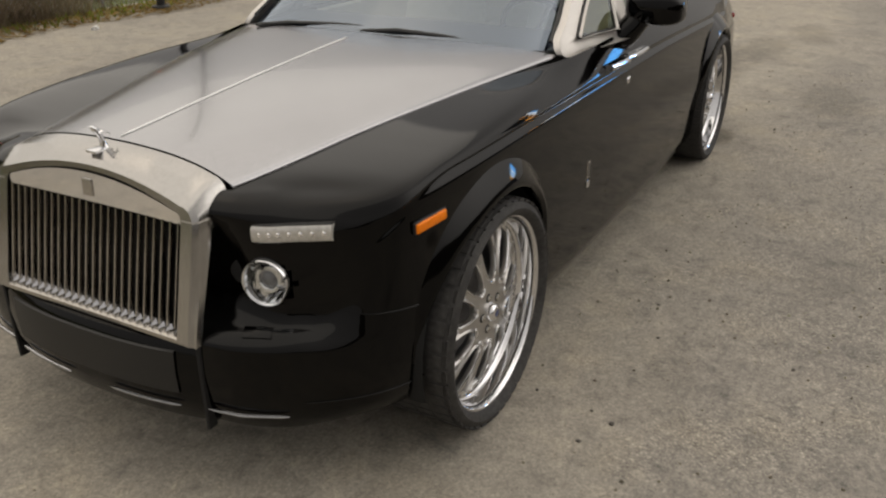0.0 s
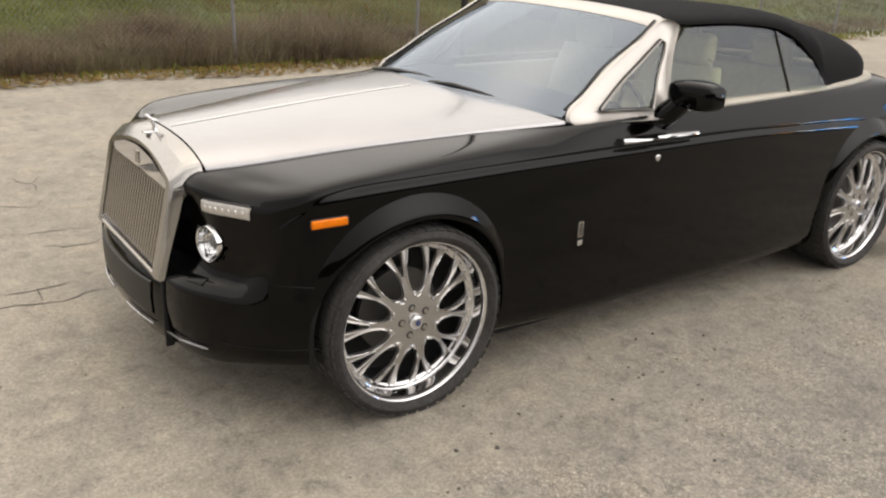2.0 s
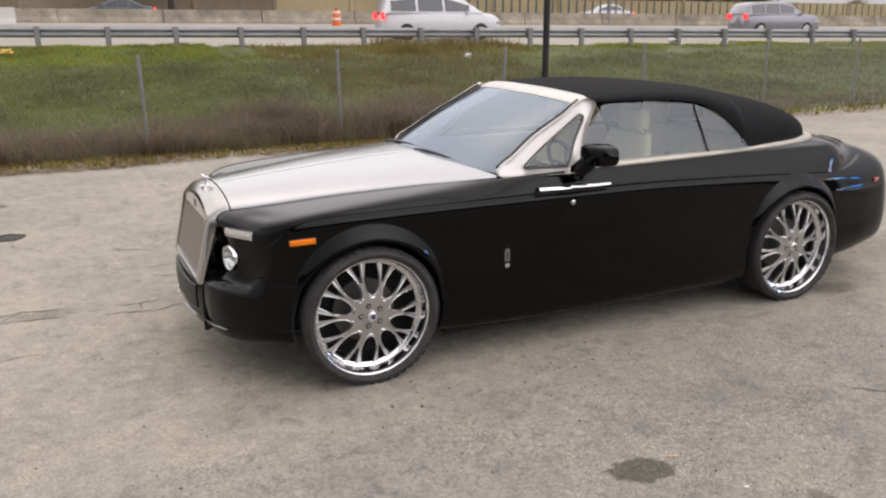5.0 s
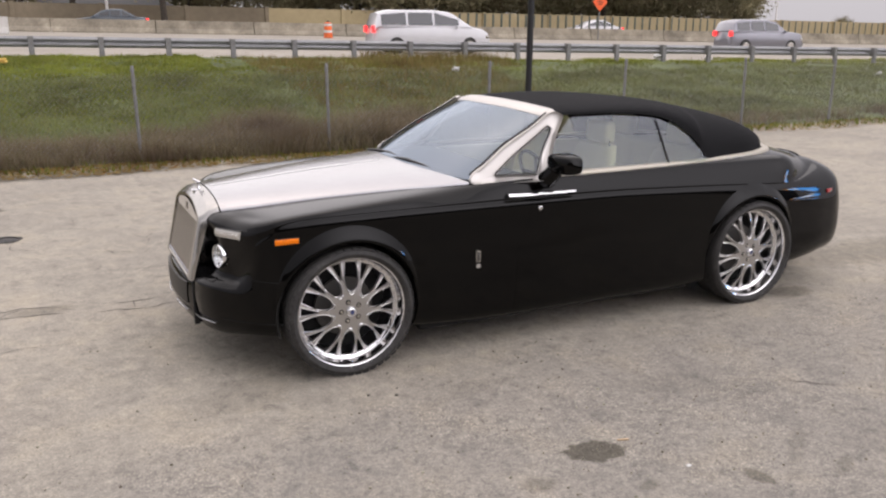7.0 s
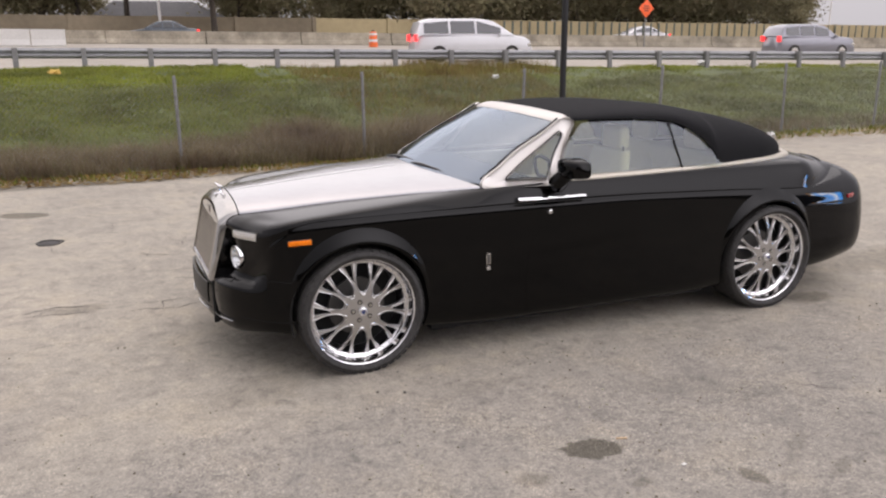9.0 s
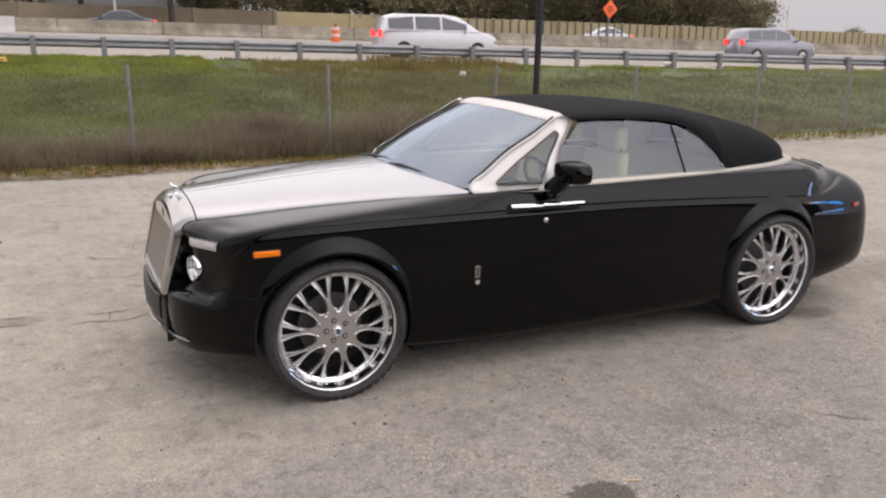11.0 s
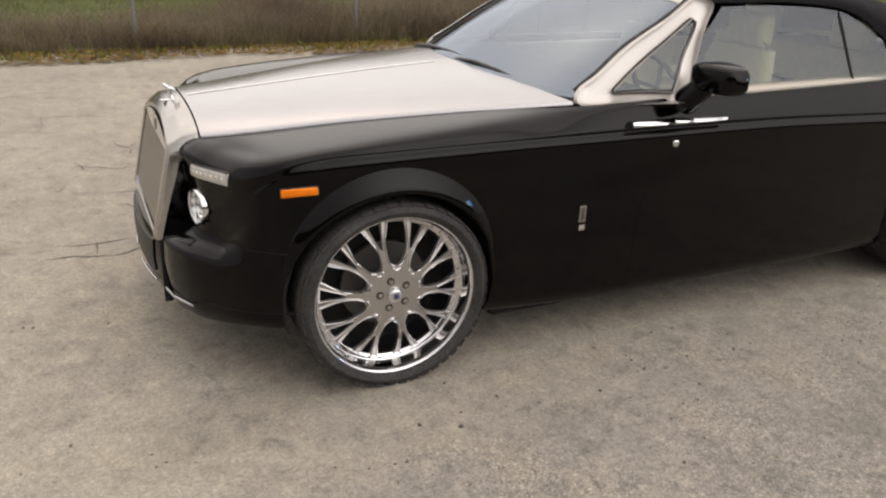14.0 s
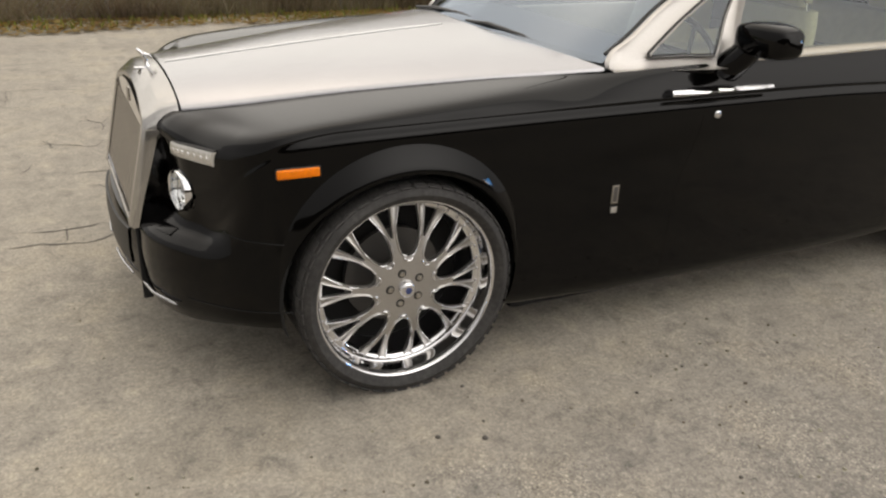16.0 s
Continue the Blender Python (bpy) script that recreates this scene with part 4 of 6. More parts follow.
for i in range(78):
    u = 11 * i / 77
    x, y = curve(BKEYS, u)
    a, b = curve(BKEYS, max(0, u - 0.05)), curve(BKEYS, min(11, u + 0.05))
    t = (b - a) / np.hypot(*(b - a))
    n = np.array((-t[1], t[0]))
    zb = float(np.interp(x, [1.35, 2.5, 3.0, 3.32, 3.6, 4.06], [1.137, 1.140, 1.143, 1.147, 1.150, 1.136]))
    rows.append([(x + n[0] * d, y + n[1] * d, zb + h) for d, h in ((-0.003, -0.018), (-0.006, -0.004), (-0.001, 0.012), (0.012, 0.020), (0.055, 0.022), (0.06, 0.005))])
grid(bm, rows)
mirror_y(bm)
part("belt_trim", bm, mat("champagne_trim", (0.50, 0.465, 0.395), 0.5, 0.85, var=0.04, scale=100), CAR, "silver trim along the waistline", angle=60)

# canvas roof
EDGE = [(1.668, -0.692, 1.518), (1.80, -0.722, 1.520), (2.10, -0.744, 1.520), (2.42, -0.760, 1.495), (2.60, -0.785, 1.445), (2.74, -0.808, 1.355), (2.84, -0.835, 1.26), (2.91, -0.845, 1.165), (3.20, -0.800, 1.165), (3.45, -0.752, 1.168), (3.63, -0.672, 1.17), (3.77, -0.55, 1.17), (3.88, -0.38, 1.168), (3.94, -0.2, 1.166), (3.96, 0.0, 1.165)]
CREST = [(1.550, 1.574), (1.72, 1.585), (2.00, 1.595), (2.28, 1.591), (2.50, 1.580), (2.70, 1.566), (2.88, 1.55), (3.05, 1.522), (3.25, 1.478), (3.45, 1.425), (3.62, 1.365), (3.76, 1.30), (3.87, 1.235), (3.93, 1.195), (3.965, 1.165)]
EK = [(i, *p) for i, p in enumerate(EDGE)]
CK = [(i, *p) for i, p in enumerate(CREST)]
bm = bmesh.new()
rows = []
for i in range(85):
    u = 14 * i / 84
    ex, ey, ez = curve(EK, u)
    cx, cz = curve(CK, u)
    row = []
    for j in range(19):
        a = math.pi / 2 * j / 18
        cy, sz = math.cos(a) ** 0.62 if j < 18 else 0.0, math.sin(a) ** 0.72
        row.append((ex + (cx - ex) * (1 - cy), ey * cy, ez + (cz - ez) * sz))
    rows.append(row)
grid(bm, rows)
mirror_y(bm)
bmesh.ops.remove_doubles(bm, verts=bm.verts, dist=0.0005)
thicken(bm, 0.02)
part("canvas_roof", bm, FABRIC, CAR, "raised black canvas folding roof", angle=60)

# cabin
bm = bmesh.new()
rows = []
for k in range(21):
    y = -0.76 + 1.52 * k / 20
    rows.append([(1.62, y, 0.75), (1.60, y, 0.95), (1.50, y, 1.08), (1.38, y, 1.13), (1.2, y, 1.145), (0.9, y, 1.12)])
grid(bm, rows)
part("dashboard", bm, mat("dash_leather", (0.05, 0.055, 0.07), 0.5, var=0.1, scale=40, bump=0.1, bscale=200), CAR, "dark leather dashboard top")
bm = bmesh.new()
lathe(bm, [(0.19 + 0.014 * math.cos(a), 0.014 * math.sin(a)) for a in np.linspace(0, 2 * math.pi, 11)[:-1]], 32, "x", True)
for a in (0, 120, 240):
    tube(bm, [(0, 0, 0), (0, 0.18 * math.cos(radians(a)), 0.18 * math.sin(radians(a)))], 0.012, 8)
o = part("steering_wheel", bm, SATIN, CAR, "dark leather steering wheel")
o.matrix_basis = pose(1.68, -0.40, 1.06, 0, -25, 0)


def seat(x, y, h=1.36):
    bm = bmesh.new()
    box(bm, (x - 0.22, y, 0.80), (0.56, 0.54, 0.2), 0.06, seg=3)
    part("seat_cushion", bm, CREAM, CAR)
    bm = bmesh.new()
    rows = []
    for k in range(13):
        t = k / 12
        z = 0.82 + (h - 0.10 - 0.82) * t
        w = 0.27 - 0.05 * t**3
        d = 0.085 - 0.03 * t
        xx = x + 0.10 * t
        rows.append([(xx + d * math.cos(a) * (1 if math.cos(a) > 0 else 0.9), y + w * math.copysign(abs(math.sin(a)) ** 0.5, math.sin(a)), z) for a in np.linspace(0, 2 * math.pi, 25)[:-1]])
    vs = grid(bm, rows, False, True)
    bm.faces.new(vs[-1])
    part("seat_back", bm, CREAM, CAR)
    bm = bmesh.new()
    box(bm, (x + 0.13, y, h - 0.01), (0.10, 0.27, 0.17), 0.045, seg=4)
    part("head_rest", bm, CREAM, CAR)


seat(2.12, -0.40), seat(2.12, 0.40), seat(2.95, -0.36, 1.30), seat(2.95, 0.36, 1.30)
bm = bmesh.new()
tube(bm, [(2.20, -0.58, 0.9), (2.19, -0.60, 1.15), (2.20, -0.58, 1.29), (2.24, -0.50, 1.31), (2.26, -0.42, 1.28)], 0.009, 8)
part("belt_guide", bm, CHROME, CAR, "bright seat belt guide")
for side in (-1, 1):
    bm = bmesh.new()
    box(bm, (2.12, side * 0.80, 0.89), (1.55, 0.07, 0.46), 0.03)
    part("door_lining", bm, CREAM, CAR)

bm = bmesh.new()
box(bm, (2.74, 0, 0.84), (0.50, 1.34, 0.24), 0.05, seg=3)
part("rear_bench", bm, CREAM, CAR)
bm = bmesh.new()
box(bm, (3.06, 0, 1.00), (0.14, 1.40, 0.40), 0.05, seg=3)
part("rear_backrest", bm, CREAM, CAR)
bm = bmesh.new()
box(bm, (2.0, 0, 0.86), (0.9, 0.20, 0.30), 0.04, seg=3)
part("centre_console", bm, CREAM, CAR)
bm = bmesh.new()
box(bm, (3.42, 0, 1.10), (0.62, 1.36, 0.06), 0.025)
part("parcel_shelf", bm, CREAM, CAR)
bm = bmesh.new()
box(bm, (1.43, 0.0, 1.505), (0.03, 0.22, 0.06), 0.012, seg=3)
tube(bm, [(1.44, 0, 1.52), (1.47, 0, 1.555)], 0.008, 8)
part("interior_mirror", bm, SATIN, CAR, "dark interior mirror behind the windscreen")

# door mirrors
for side in (-1, 1):
    bm = bmesh.new()
    rows = []
    for k in range(15):
        t = k / 14
        f = math.sin(math.pi * (0.03 + 0.94 * t)) ** 0.22
        rows.append([(1.487 + 0.02 * t + (0.060 if math.cos(a) > 0 else 0.095) * f * math.copysign(abs(math.cos(a)) ** 0.5, math.cos(a)), side * (0.925 + 0.245 * t), 1.246 - 0.006 * t + (0.072 - 0.010 * (1 - t)) * f * math.copysign(abs(math.sin(a)) ** 0.4, math.sin(a))) for a in np.linspace(0, 2 * math.pi, 25)[:-1]])
    vs = grid(bm, rows, False, True)
    bm.faces.new(vs[0]), bm.faces.new(vs[-1])
    mir = part("door_mirror", bm, PAINT, CAR, "gloss black door mirror", angle=60)
    bm = bmesh.new()
    tube(bm, [(1.425, side * 0.89, 1.095), (1.435, side * 0.925, 1.125), (1.455, side * 0.955, 1.165), (1.475, side * 0.985, 1.21)], [0.074, 0.070, 0.064, 0.06], 16, 0.9)
    part("mirror_stalk", bm, PAINT, mir)

# handles, locks and badges on the flanks
for side in (-1, 1):
    for name, xa, xb, za, zb_, ha, hb, owner in (("handle_fairing", 1.098, 1.318, 1.047, 1.043, 0.0125, 0.0115, CAR), ("door_handle", 1.326, 1.625, 1.046, 1.039, 0.0115, 0.0080, DOORS[-side])):
        bm = bmesh.new()
        rows = []
        for k in range(15):
            t = k / 14
            h = ha + (hb - ha) * t
            d = 0.014 + 0.009 * math.sin(math.pi * (t if owner is not CAR else 0.5 * t))
            rows.append([(xa + (xb - xa) * t, side * (0.982 + dd), za + (zb_ - za) * t + hh) for dd, hh in ((-0.02, -h), (d * 0.75, -h * 0.95), (d, -h * 0.45), (d * 0.92, h * 0.25), (d * 0.55, h * 0.9), (-0.02, h))])
        vs = grid(bm, rows, False, True)
        bm.faces.new(vs[0]), bm.faces.new(vs[-1])
        part(name, bm, CHROME, owner, "slim chrome door handle" if owner is not CAR else "chrome fairing ahead of the door handle", angle=35)
    bm = bmesh.new()
    box(bm, (1.36, side * 0.978, 1.030), (0.24, 0.014, 0.018), 0.006)
    part("handle_recess", bm, DARK, DOORS[-side])
    bm = bmesh.new()
    lathe(bm, [(0.0, -0.006), (0.012, -0.006), (0.016, -0.003), (0.018, 0.004)], 20)
    o = part("door_lock", bm, CHROME, DOORS[-side], "round chrome door lock")
    o.matrix_basis = pose(1.348, side * 0.990, 0.945, 0, 0, 0 if side < 0 else 180)
    bm = bmesh.new()
    box(bm, (0, 0, 0), (0.034, 0.008, 0.078), 0.003)
    bd = part("wing_badge", bm, STEEL, CAR, "small upright metal badge on the wing")
    bd.matrix_basis = pose(0.880, side * 0.989, 0.664)
    bm = bmesh.new()
    box(bm, (0, 0, 0), (0.022, 0.010, 0.062), 0.002)
    part("badge_inlay", bm, mat("badge_inlay", (0.12, 0.115, 0.11), 0.35, 0.6, var=0.3, scale=200), bd)
    bm = bmesh.new()
    box(bm, (0, 0, 0), (0.030, 0.008, 0.028), 0.003)
    bd2 = part("badge_plate", bm, CHROME, CAR)
    bd2.matrix_basis = pose(0.880, side * 0.991, 0.600)

# wipers and cowl panel
bm = bmesh.new()
rows = []
for j in range(-20, 21):
    y = 0.80 * j / 20
    c = curve(COWL, abs(y))
    rows.append([(bonnet_rear(y) - 0.03, y, bonnet_z(min(0.88, bonnet_rear(y)), y) - 0.02), (c[0] + 0.02, y, c[1] - 0.004), (c[0] + 0.10, y, c[1] + 0.0)])
grid(bm, rows)
part("cowl_panel", bm, SATIN, CAR)
for pts in (((0.735, 0.62, 1.160), (0.76, 0.45, 1.178), (0.755, 0.2, 1.192), (0.74, 0.02, 1.200)), ((0.715, 0.02, 1.182), (0.735, -0.15, 1.194), (0.765, -0.35, 1.184), (0.80, -0.52, 1.166))):
    bm = bmesh.new()
    tube(bm, pts, [0.010, 0.015, 0.012, 0.005], 8, 0.7)
    part("wiper", bm, SATIN, CAR, "black wiper resting on the windscreen")

# bonnet ornament
bm = bmesh.new()
box(bm, (-0.715, 0, 1.062), (0.075, 0.044, 0.008), 0.003)
part("ornament_base", bm, CHROME, CAR)
bm = bmesh.new()
tube(bm, [(-0.700, 0, 1.062), (-0.704, 0, 1.075), (-0.706, 0, 1.092), (-0.712, 0, 1.108), (-0.722, 0, 1.122), (-0.732, 0, 1.131), (-0.736, 0, 1.136)], [0.016, 0.010, 0.008, 0.010, 0.009, 0.007, 0.003], 10)
for sg in (-1, 1):
    tube(bm, [(-0.716, sg * 0.004, 1.112), (-0.706, sg * 0.009, 1.116), (-0.694, sg * 0.013, 1.112), (-0.682, sg * 0.014, 1.102)], [0.007, 0.009, 0.007, 0.002], 8, 0.45)
part("bonnet_ornament", bm, CHROME, CAR, "small polished winged ornament")


# wheels
def wheel_parts():
    """A wheel about its hub, outer face towards -y."""
    w = new("wheel")
    w.parent = CAR
    w["label"] = "large polished multi-spoke wheel with a low tyre"
    bm = bmesh.new()
    prof = [(0.335, 0.11), (0.345, 0.140), (0.372, 0.158), (0.394, 0.154), (0.406, 0.132), (0.410, 0.09), (0.410, -0.09), (0.407, -0.128), (0.398, -0.148), (0.378, -0.158), (0.360, -0.150), (0.348, -0.130), (0.335, -0.11)]
    lathe(bm, [(r, h) for r, h in prof], 72)
    part("tyre", bm, RUBBER, w, "low-profile black tyre")
    for k in range(48):
        a = 2 * math.pi * k / 48
        bm2 = bmesh.new()
        if k == 0:
            for h in (-0.104, -0.034, 0.034, 0.104):
                box(bm2, (0, h, 0.4105), (0.040, 0.056, 0.005), 0.0)
            shoulder = Matrix.Translation((0, -0.1380, 0.3988)) @ Matrix.Rotation(radians(-40), 4, 'X')
            box(bm2, (0, 0, 0), (0.038, 0.026, 0.006), 0.0, shoulder)
            tread0 = part("tread_block", bm2, RUBBER, w, smooth=False)
        else:
            bm2.free()
            o = tread0.copy()
            scene.collection.objects.link(o)
            o.matrix_basis = pose(0, 0, 0, 0, math.degrees(a), 0)
    bm = bmesh.new()
    lathe(bm, [(0.352, -0.112), (0.355, -0.126), (0.352, -0.133), (0.346, -0.132), (0.341, -0.124), (0.337, -0.105), (0.334, -0.075), (0.330, -0.058), (0.324, -0.0535), (0.306, -0.052), (0.302, -0.046), (0.300, -0.03)], 96)
    part("rim_lip", bm, CHROME, w, "deep polished rim lip", angle=70)
    bm = bmesh.new()
    lathe(bm, [(0.300, -0.03), (0.297, 0.02), (0.297, 0.12)], 48)
    part("rim_barrel", bm, mat("rim_barrel", (0.35, 0.35, 0.37), 0.3, 1.0), w)
    # face bowed outward at the hub, with ten forked spokes round ten petal-shaped openings
    U = [(0.112, 18.0), (0.126, 18.0), (0.1285, 13.4), (0.133, 10.6), (0.141, 8.3), (0.152, 6.8), (0.165, 6.0), (0.185, 5.5), (0.205, 5.6), (0.22, 6.1), (0.25, 7.8), (0.28, 9.8), (0.30, 11.0), (0.315, 11.8)]
    V = [(0.112, 0.0), (0.200, 0.0), (0.206, 0.9), (0.217, 1.6), (0.24, 2.6), (0.27, 3.6), (0.30, 4.5), (0.315, 5.0)]

    def dish(r):
        return -0.096 + 0.046 * max(0.0, (r - 0.11) / 0.205) ** 1.4

    bm = bmesh.new()
    lathe(bm, [(0.0, -0.100), (0.06, -0.0995), (0.10, -0.0975), (0.116, -0.0965)], 60)
    part("wheel_face", bm, BRUSHED, w, "brushed flat wheel centre")
    bm = bmesh.new()
    for sgn in (-1, 1):
        rows = []
        for r in np.concatenate(((0.112, 0.120, 0.1255), np.linspace(0.1262, 0.141, 10), np.linspace(0.146, 0.196, 9), np.linspace(0.200, 0.219, 8), np.linspace(0.228, 0.315, 9))):
            a0, a1 = (math.radians(float(np.interp(r, [q[0] for q in tab], [q[1] for q in tab]))) * r for tab in (V, U))
            wd = a1 - a0
            e = min(0.0095, wd * 0.5)
            row = []
            vcut, ucut = a0 > 0, r > 0.126
            for a, h in ((a0, 0.013 if vcut else 0.0), (a0, 0.004 if vcut else 0.0), (a0 + e * 0.2, -0.002 if vcut else 0.0), (a0 + e * 0.5, -0.0045 if vcut else 0.0), (a0 + e * 0.98, 0.0),
                         (a1 - e * 0.98, 0.0), (a1 - e * 0.75, -0.0035 if ucut else 0.0), (a1 - e * 0.45, -0.0058 if ucut else 0.0), (a1 - e * 0.15, -0.0025 if ucut else 0.0), (a1, 0.004 if ucut else 0.0), (a1, 0.016 if ucut else 0.0)):
                an = math.pi / 2 + radians(18) + sgn * a / r
                row.append((r * math.cos(an), dish(r) + h, r * math.sin(an)))
            rows.append(row)
        grid(bm, rows)
    bmesh.ops.remove_doubles(bm, verts=bm.verts, dist=0.0003)
    sp0 = part("spoke", bm, BRUSHED, w, "forked polished spoke", angle=60)
    for k in range(1, 10):
        o = sp0.copy()
        scene.collection.objects.link(o)
        o.matrix_basis = pose(0, 0, 0, 0, 36 * k, 0)
    for tab, inset, rad, r0_, r1_ in ((U, -0.0026, 0.0024, 0.1275, 0.312),):
        bm = bmesh.new()
        for sgn in (-1, 1):
            pts = []
            for r in np.linspace(r0_, r1_, 26):
                a = math.radians(float(np.interp(r, [q[0] for q in tab], [q[1] for q in tab]))) + inset / r
                an = math.pi / 2 + radians(18) + sgn * a
                pts.append((r * math.cos(an), dish(r) - 0.0035, r * math.sin(an)))
            tube(bm, pts, rad, 6)
        e0 = part("spoke_bead", bm, CHROME, w, "polished bead along the spoke edge")
        for k in range(1, 10):
            o = e0.copy()
            scene.collection.objects.link(o)
            o.matrix_basis = pose(0, 0, 0, 0, 36 * k, 0)
    # bright beads round the foot of each opening
    bm = bmesh.new()
    pts = []
    for q in np.linspace(-1, 1, 11):
        r = 0.111 + 0.012 * abs(q) ** 2.2
        a = math.pi / 2 + radians(8.5) * q
        pts.append((r * math.cos(a), dish(r) - 0.005, r * math.sin(a)))
    tube(bm, pts, [0.002] + [0.0055] * 9 + [0.002], 8)
    b0 = part("hub_bead", bm, CHROME, w)
    b0.matrix_basis = pose(0, 0, 0, 0, 0, 0)
    for k in range(1, 10):
        o = b0.copy()
        scene.collection.objects.link(o)
        o.matrix_basis = pose(0, 0, 0, 0, 36 * k, 0)
    bm = bmesh.new()
    lathe(bm, [(0.0, -0.126), (0.020, -0.125), (0.028, -0.121), (0.033, -0.111), (0.034, -0.09)], 32)
    part("hub_cap", bm, CHROME, w, "domed chrome centre cap")
    bm = bmesh.new()
    lathe(bm, [(0.0, -0.1275), (0.014, -0.1262)], 6)
    part("cap_emblem", bm, mat("cap_blue", (0.03, 0.05, 0.16), 0.3, coat=0.8), w)
    for k in range(5):
        if k == 0:
            bm = bmesh.new()
            lathe(bm, [(0.0, -0.107), (0.010, -0.107), (0.0125, -0.103), (0.013, -0.09)], 6)
            n0 = part("wheel_nut", bm, STEEL, w, smooth=False)
        a = radians(72 * k + 37)
        o = n0 if k == 0 else n0.copy()
        if k:
            scene.collection.objects.link(o)
        o.location = (0.062 * math.cos(a), 0, 0.062 * math.sin(a))
        if k == 0:
            bm = bmesh.new()
            lathe(bm, [(0.0, -0.1008), (0.0165, -0.1006), (0.0175, -0.0985)], 16)
            t0 = part("nut_seat", bm, SATIN, w)
        q = t0 if k == 0 else t0.copy()
        if k:
            scene.collection.objects.link(q)
        q.location = o.location
    # rim bolts
    for k in range(40):
        if k == 0:
            bm = bmesh.new()
            lathe(bm, [(0.0, -0.005), (0.004, -0.005), (0.0055, 0.001)], 6)
            r0 = part("rim_bolt", bm, CHROME, w, smooth=False)
        a = radians(9 * k + 4.5)
        o = r0 if k == 0 else r0.copy()
        if k:
            scene.collection.objects.link(o)
        o.location = (0.3165 * math.cos(a), -0.0525, 0.3165 * math.sin(a))
    bm = bmesh.new()
    lathe(bm, [(0.0, 0.03), (0.19, 0.03), (0.19, 0.055), (0.0, 0.055)], 40)
    part("brake_disc", bm, mat("brake_disc", (0.12, 0.115, 0.11), 0.5, 0.7), w)
    bm = bmesh.new()
    lathe(bm, [(0.3, 0.09), (0.0, 0.095)], 32)
    part("wheel_back", bm, DARK, w)
    return w


WHEEL = wheel_parts()
WHEEL.matrix_basis = pose(0, -0.866, WHEEL_R, 0, 4, 0)
for x, y, turn in ((AXLE_R + 0.012, -0.866, -8), (0, 0.866, 0), (AXLE_R + 0.012, 0.866, 0)):
    copy_thing(WHEEL, pose(x, y, WHEEL_R, 0, turn, 180 if y > 0 else 0))


# ---- beyond the lot: fence, bank, highway ----
GALV = mat("galvanised_steel", (0.304, 0.304, 0.312), 0.55, 0.5, var=0.12, scale=20, var2=0.1, scale2=3)
POSTS = mat("weathered_post", (0.22, 0.217, 0.213), 0.7, 0.3, var=0.2, scale=15)


def ramp_mat(name, colors, rough=0.9, patch=0.7, lo=(0.72, 0.66, 0.60), hi=(1.12, 1.15, 1.0), through_light=0.38):
    """Leaves and stalks that take one of several colours, blade by blade."""
    m = bpy.data.materials.new(name)
    m.use_nodes = True
    n, l = m.node_tree.nodes, m.node_tree.links
    b = n["Principled BSDF"]
    b.inputs["Roughness"].default_value = rough
    b.inputs["Specular IOR Level"].default_value = 0.2
    g = n.new("ShaderNodeNewGeometry")
    r = n.new("ShaderNodeValToRGB")
    e = r.color_ramp.elements
    while len(e) < len(colors):
        e.new(0.5)
    for i, c in enumerate(colors):
        e[i].position, e[i].color = i / (len(colors) - 1), (*c, 1)
    l.new(g.outputs["Random Per Island"], r.inputs[0])
    tc = n.new("ShaderNodeTexCoord")
    t = n.new("ShaderNodeTexNoise")
    t.inputs["Scale"].default_value, t.inputs["Detail"].default_value = patch, 4.0
    l.new(tc.outputs["Object"], t.inputs["Vector"])
    pr = n.new("ShaderNodeValToRGB")
    pr.color_ramp.elements[0].position, pr.color_ramp.elements[0].color = 0.34, (*lo, 1)
    pr.color_ramp.elements[1].position, pr.color_ramp.elements[1].color = 0.64, (*hi, 1)
    l.new(t.outputs["Fac"], pr.inputs[0])
    mx = n.new("ShaderNodeMixRGB")
    mx.blend_type, mx.inputs[0].default_value = "MULTIPLY", 1.0
    l.new(r.outputs[0], mx.inputs[1])
    l.new(pr.outputs[0], mx.inputs[2])
    l.new(mx.outputs[0], b.inputs["Base Color"])
    tl, ms = n.new("ShaderNodeBsdfTranslucent"), n.new("ShaderNodeMixShader")
    ms.inputs[0].default_value = through_light
    l.new(mx.outputs[0], tl.inputs["Color"])
    l.new(b.outputs[0], ms.inputs[1])
    l.new(tl.outputs[0], ms.inputs[2])
    l.new(ms.outputs[0], n["Material Output"].inputs["Surface"])
    return m


def blades(name, spots, mat_, label, category, seed, width=0.012, droop=0.35, parent=None):
    """Loose stalks: spots gives x, y, z, height; each stalk is two bent quads."""
    rng = np.random.RandomState(seed)
    vs, fs = [], []
    for x, y, z, h in spots:
        a, lean = rng.uniform(0, 2 * math.pi), rng.uniform(0, droop) * h
        da, w = rng.uniform(0, 2 * math.pi), width * rng.uniform(0.6, 1.5)
        dx, dy = math.cos(a) * w, math.sin(a) * w
        lx, ly = math.cos(da) * lean, math.sin(da) * lean
        k = len(vs)
        vs += [(x - dx, y - dy, z), (x + dx, y + dy, z), (x + dx * 0.8 + lx * 0.35, y + dy * 0.8 + ly * 0.35, z + h * 0.55), (x - dx * 0.8 + lx * 0.35, y - dy * 0.8 + ly * 0.35, z + h * 0.55), (x + lx, y + ly, z + h)]
        fs += [(k, k + 1, k + 2, k + 3), (k + 3, k + 2, k + 4)]
    ob = raw_ob(name, vs, fs, mat_, parent)
    return tagged(ob, label, category, kind="stuff")


rng = np.random.RandomState(4)


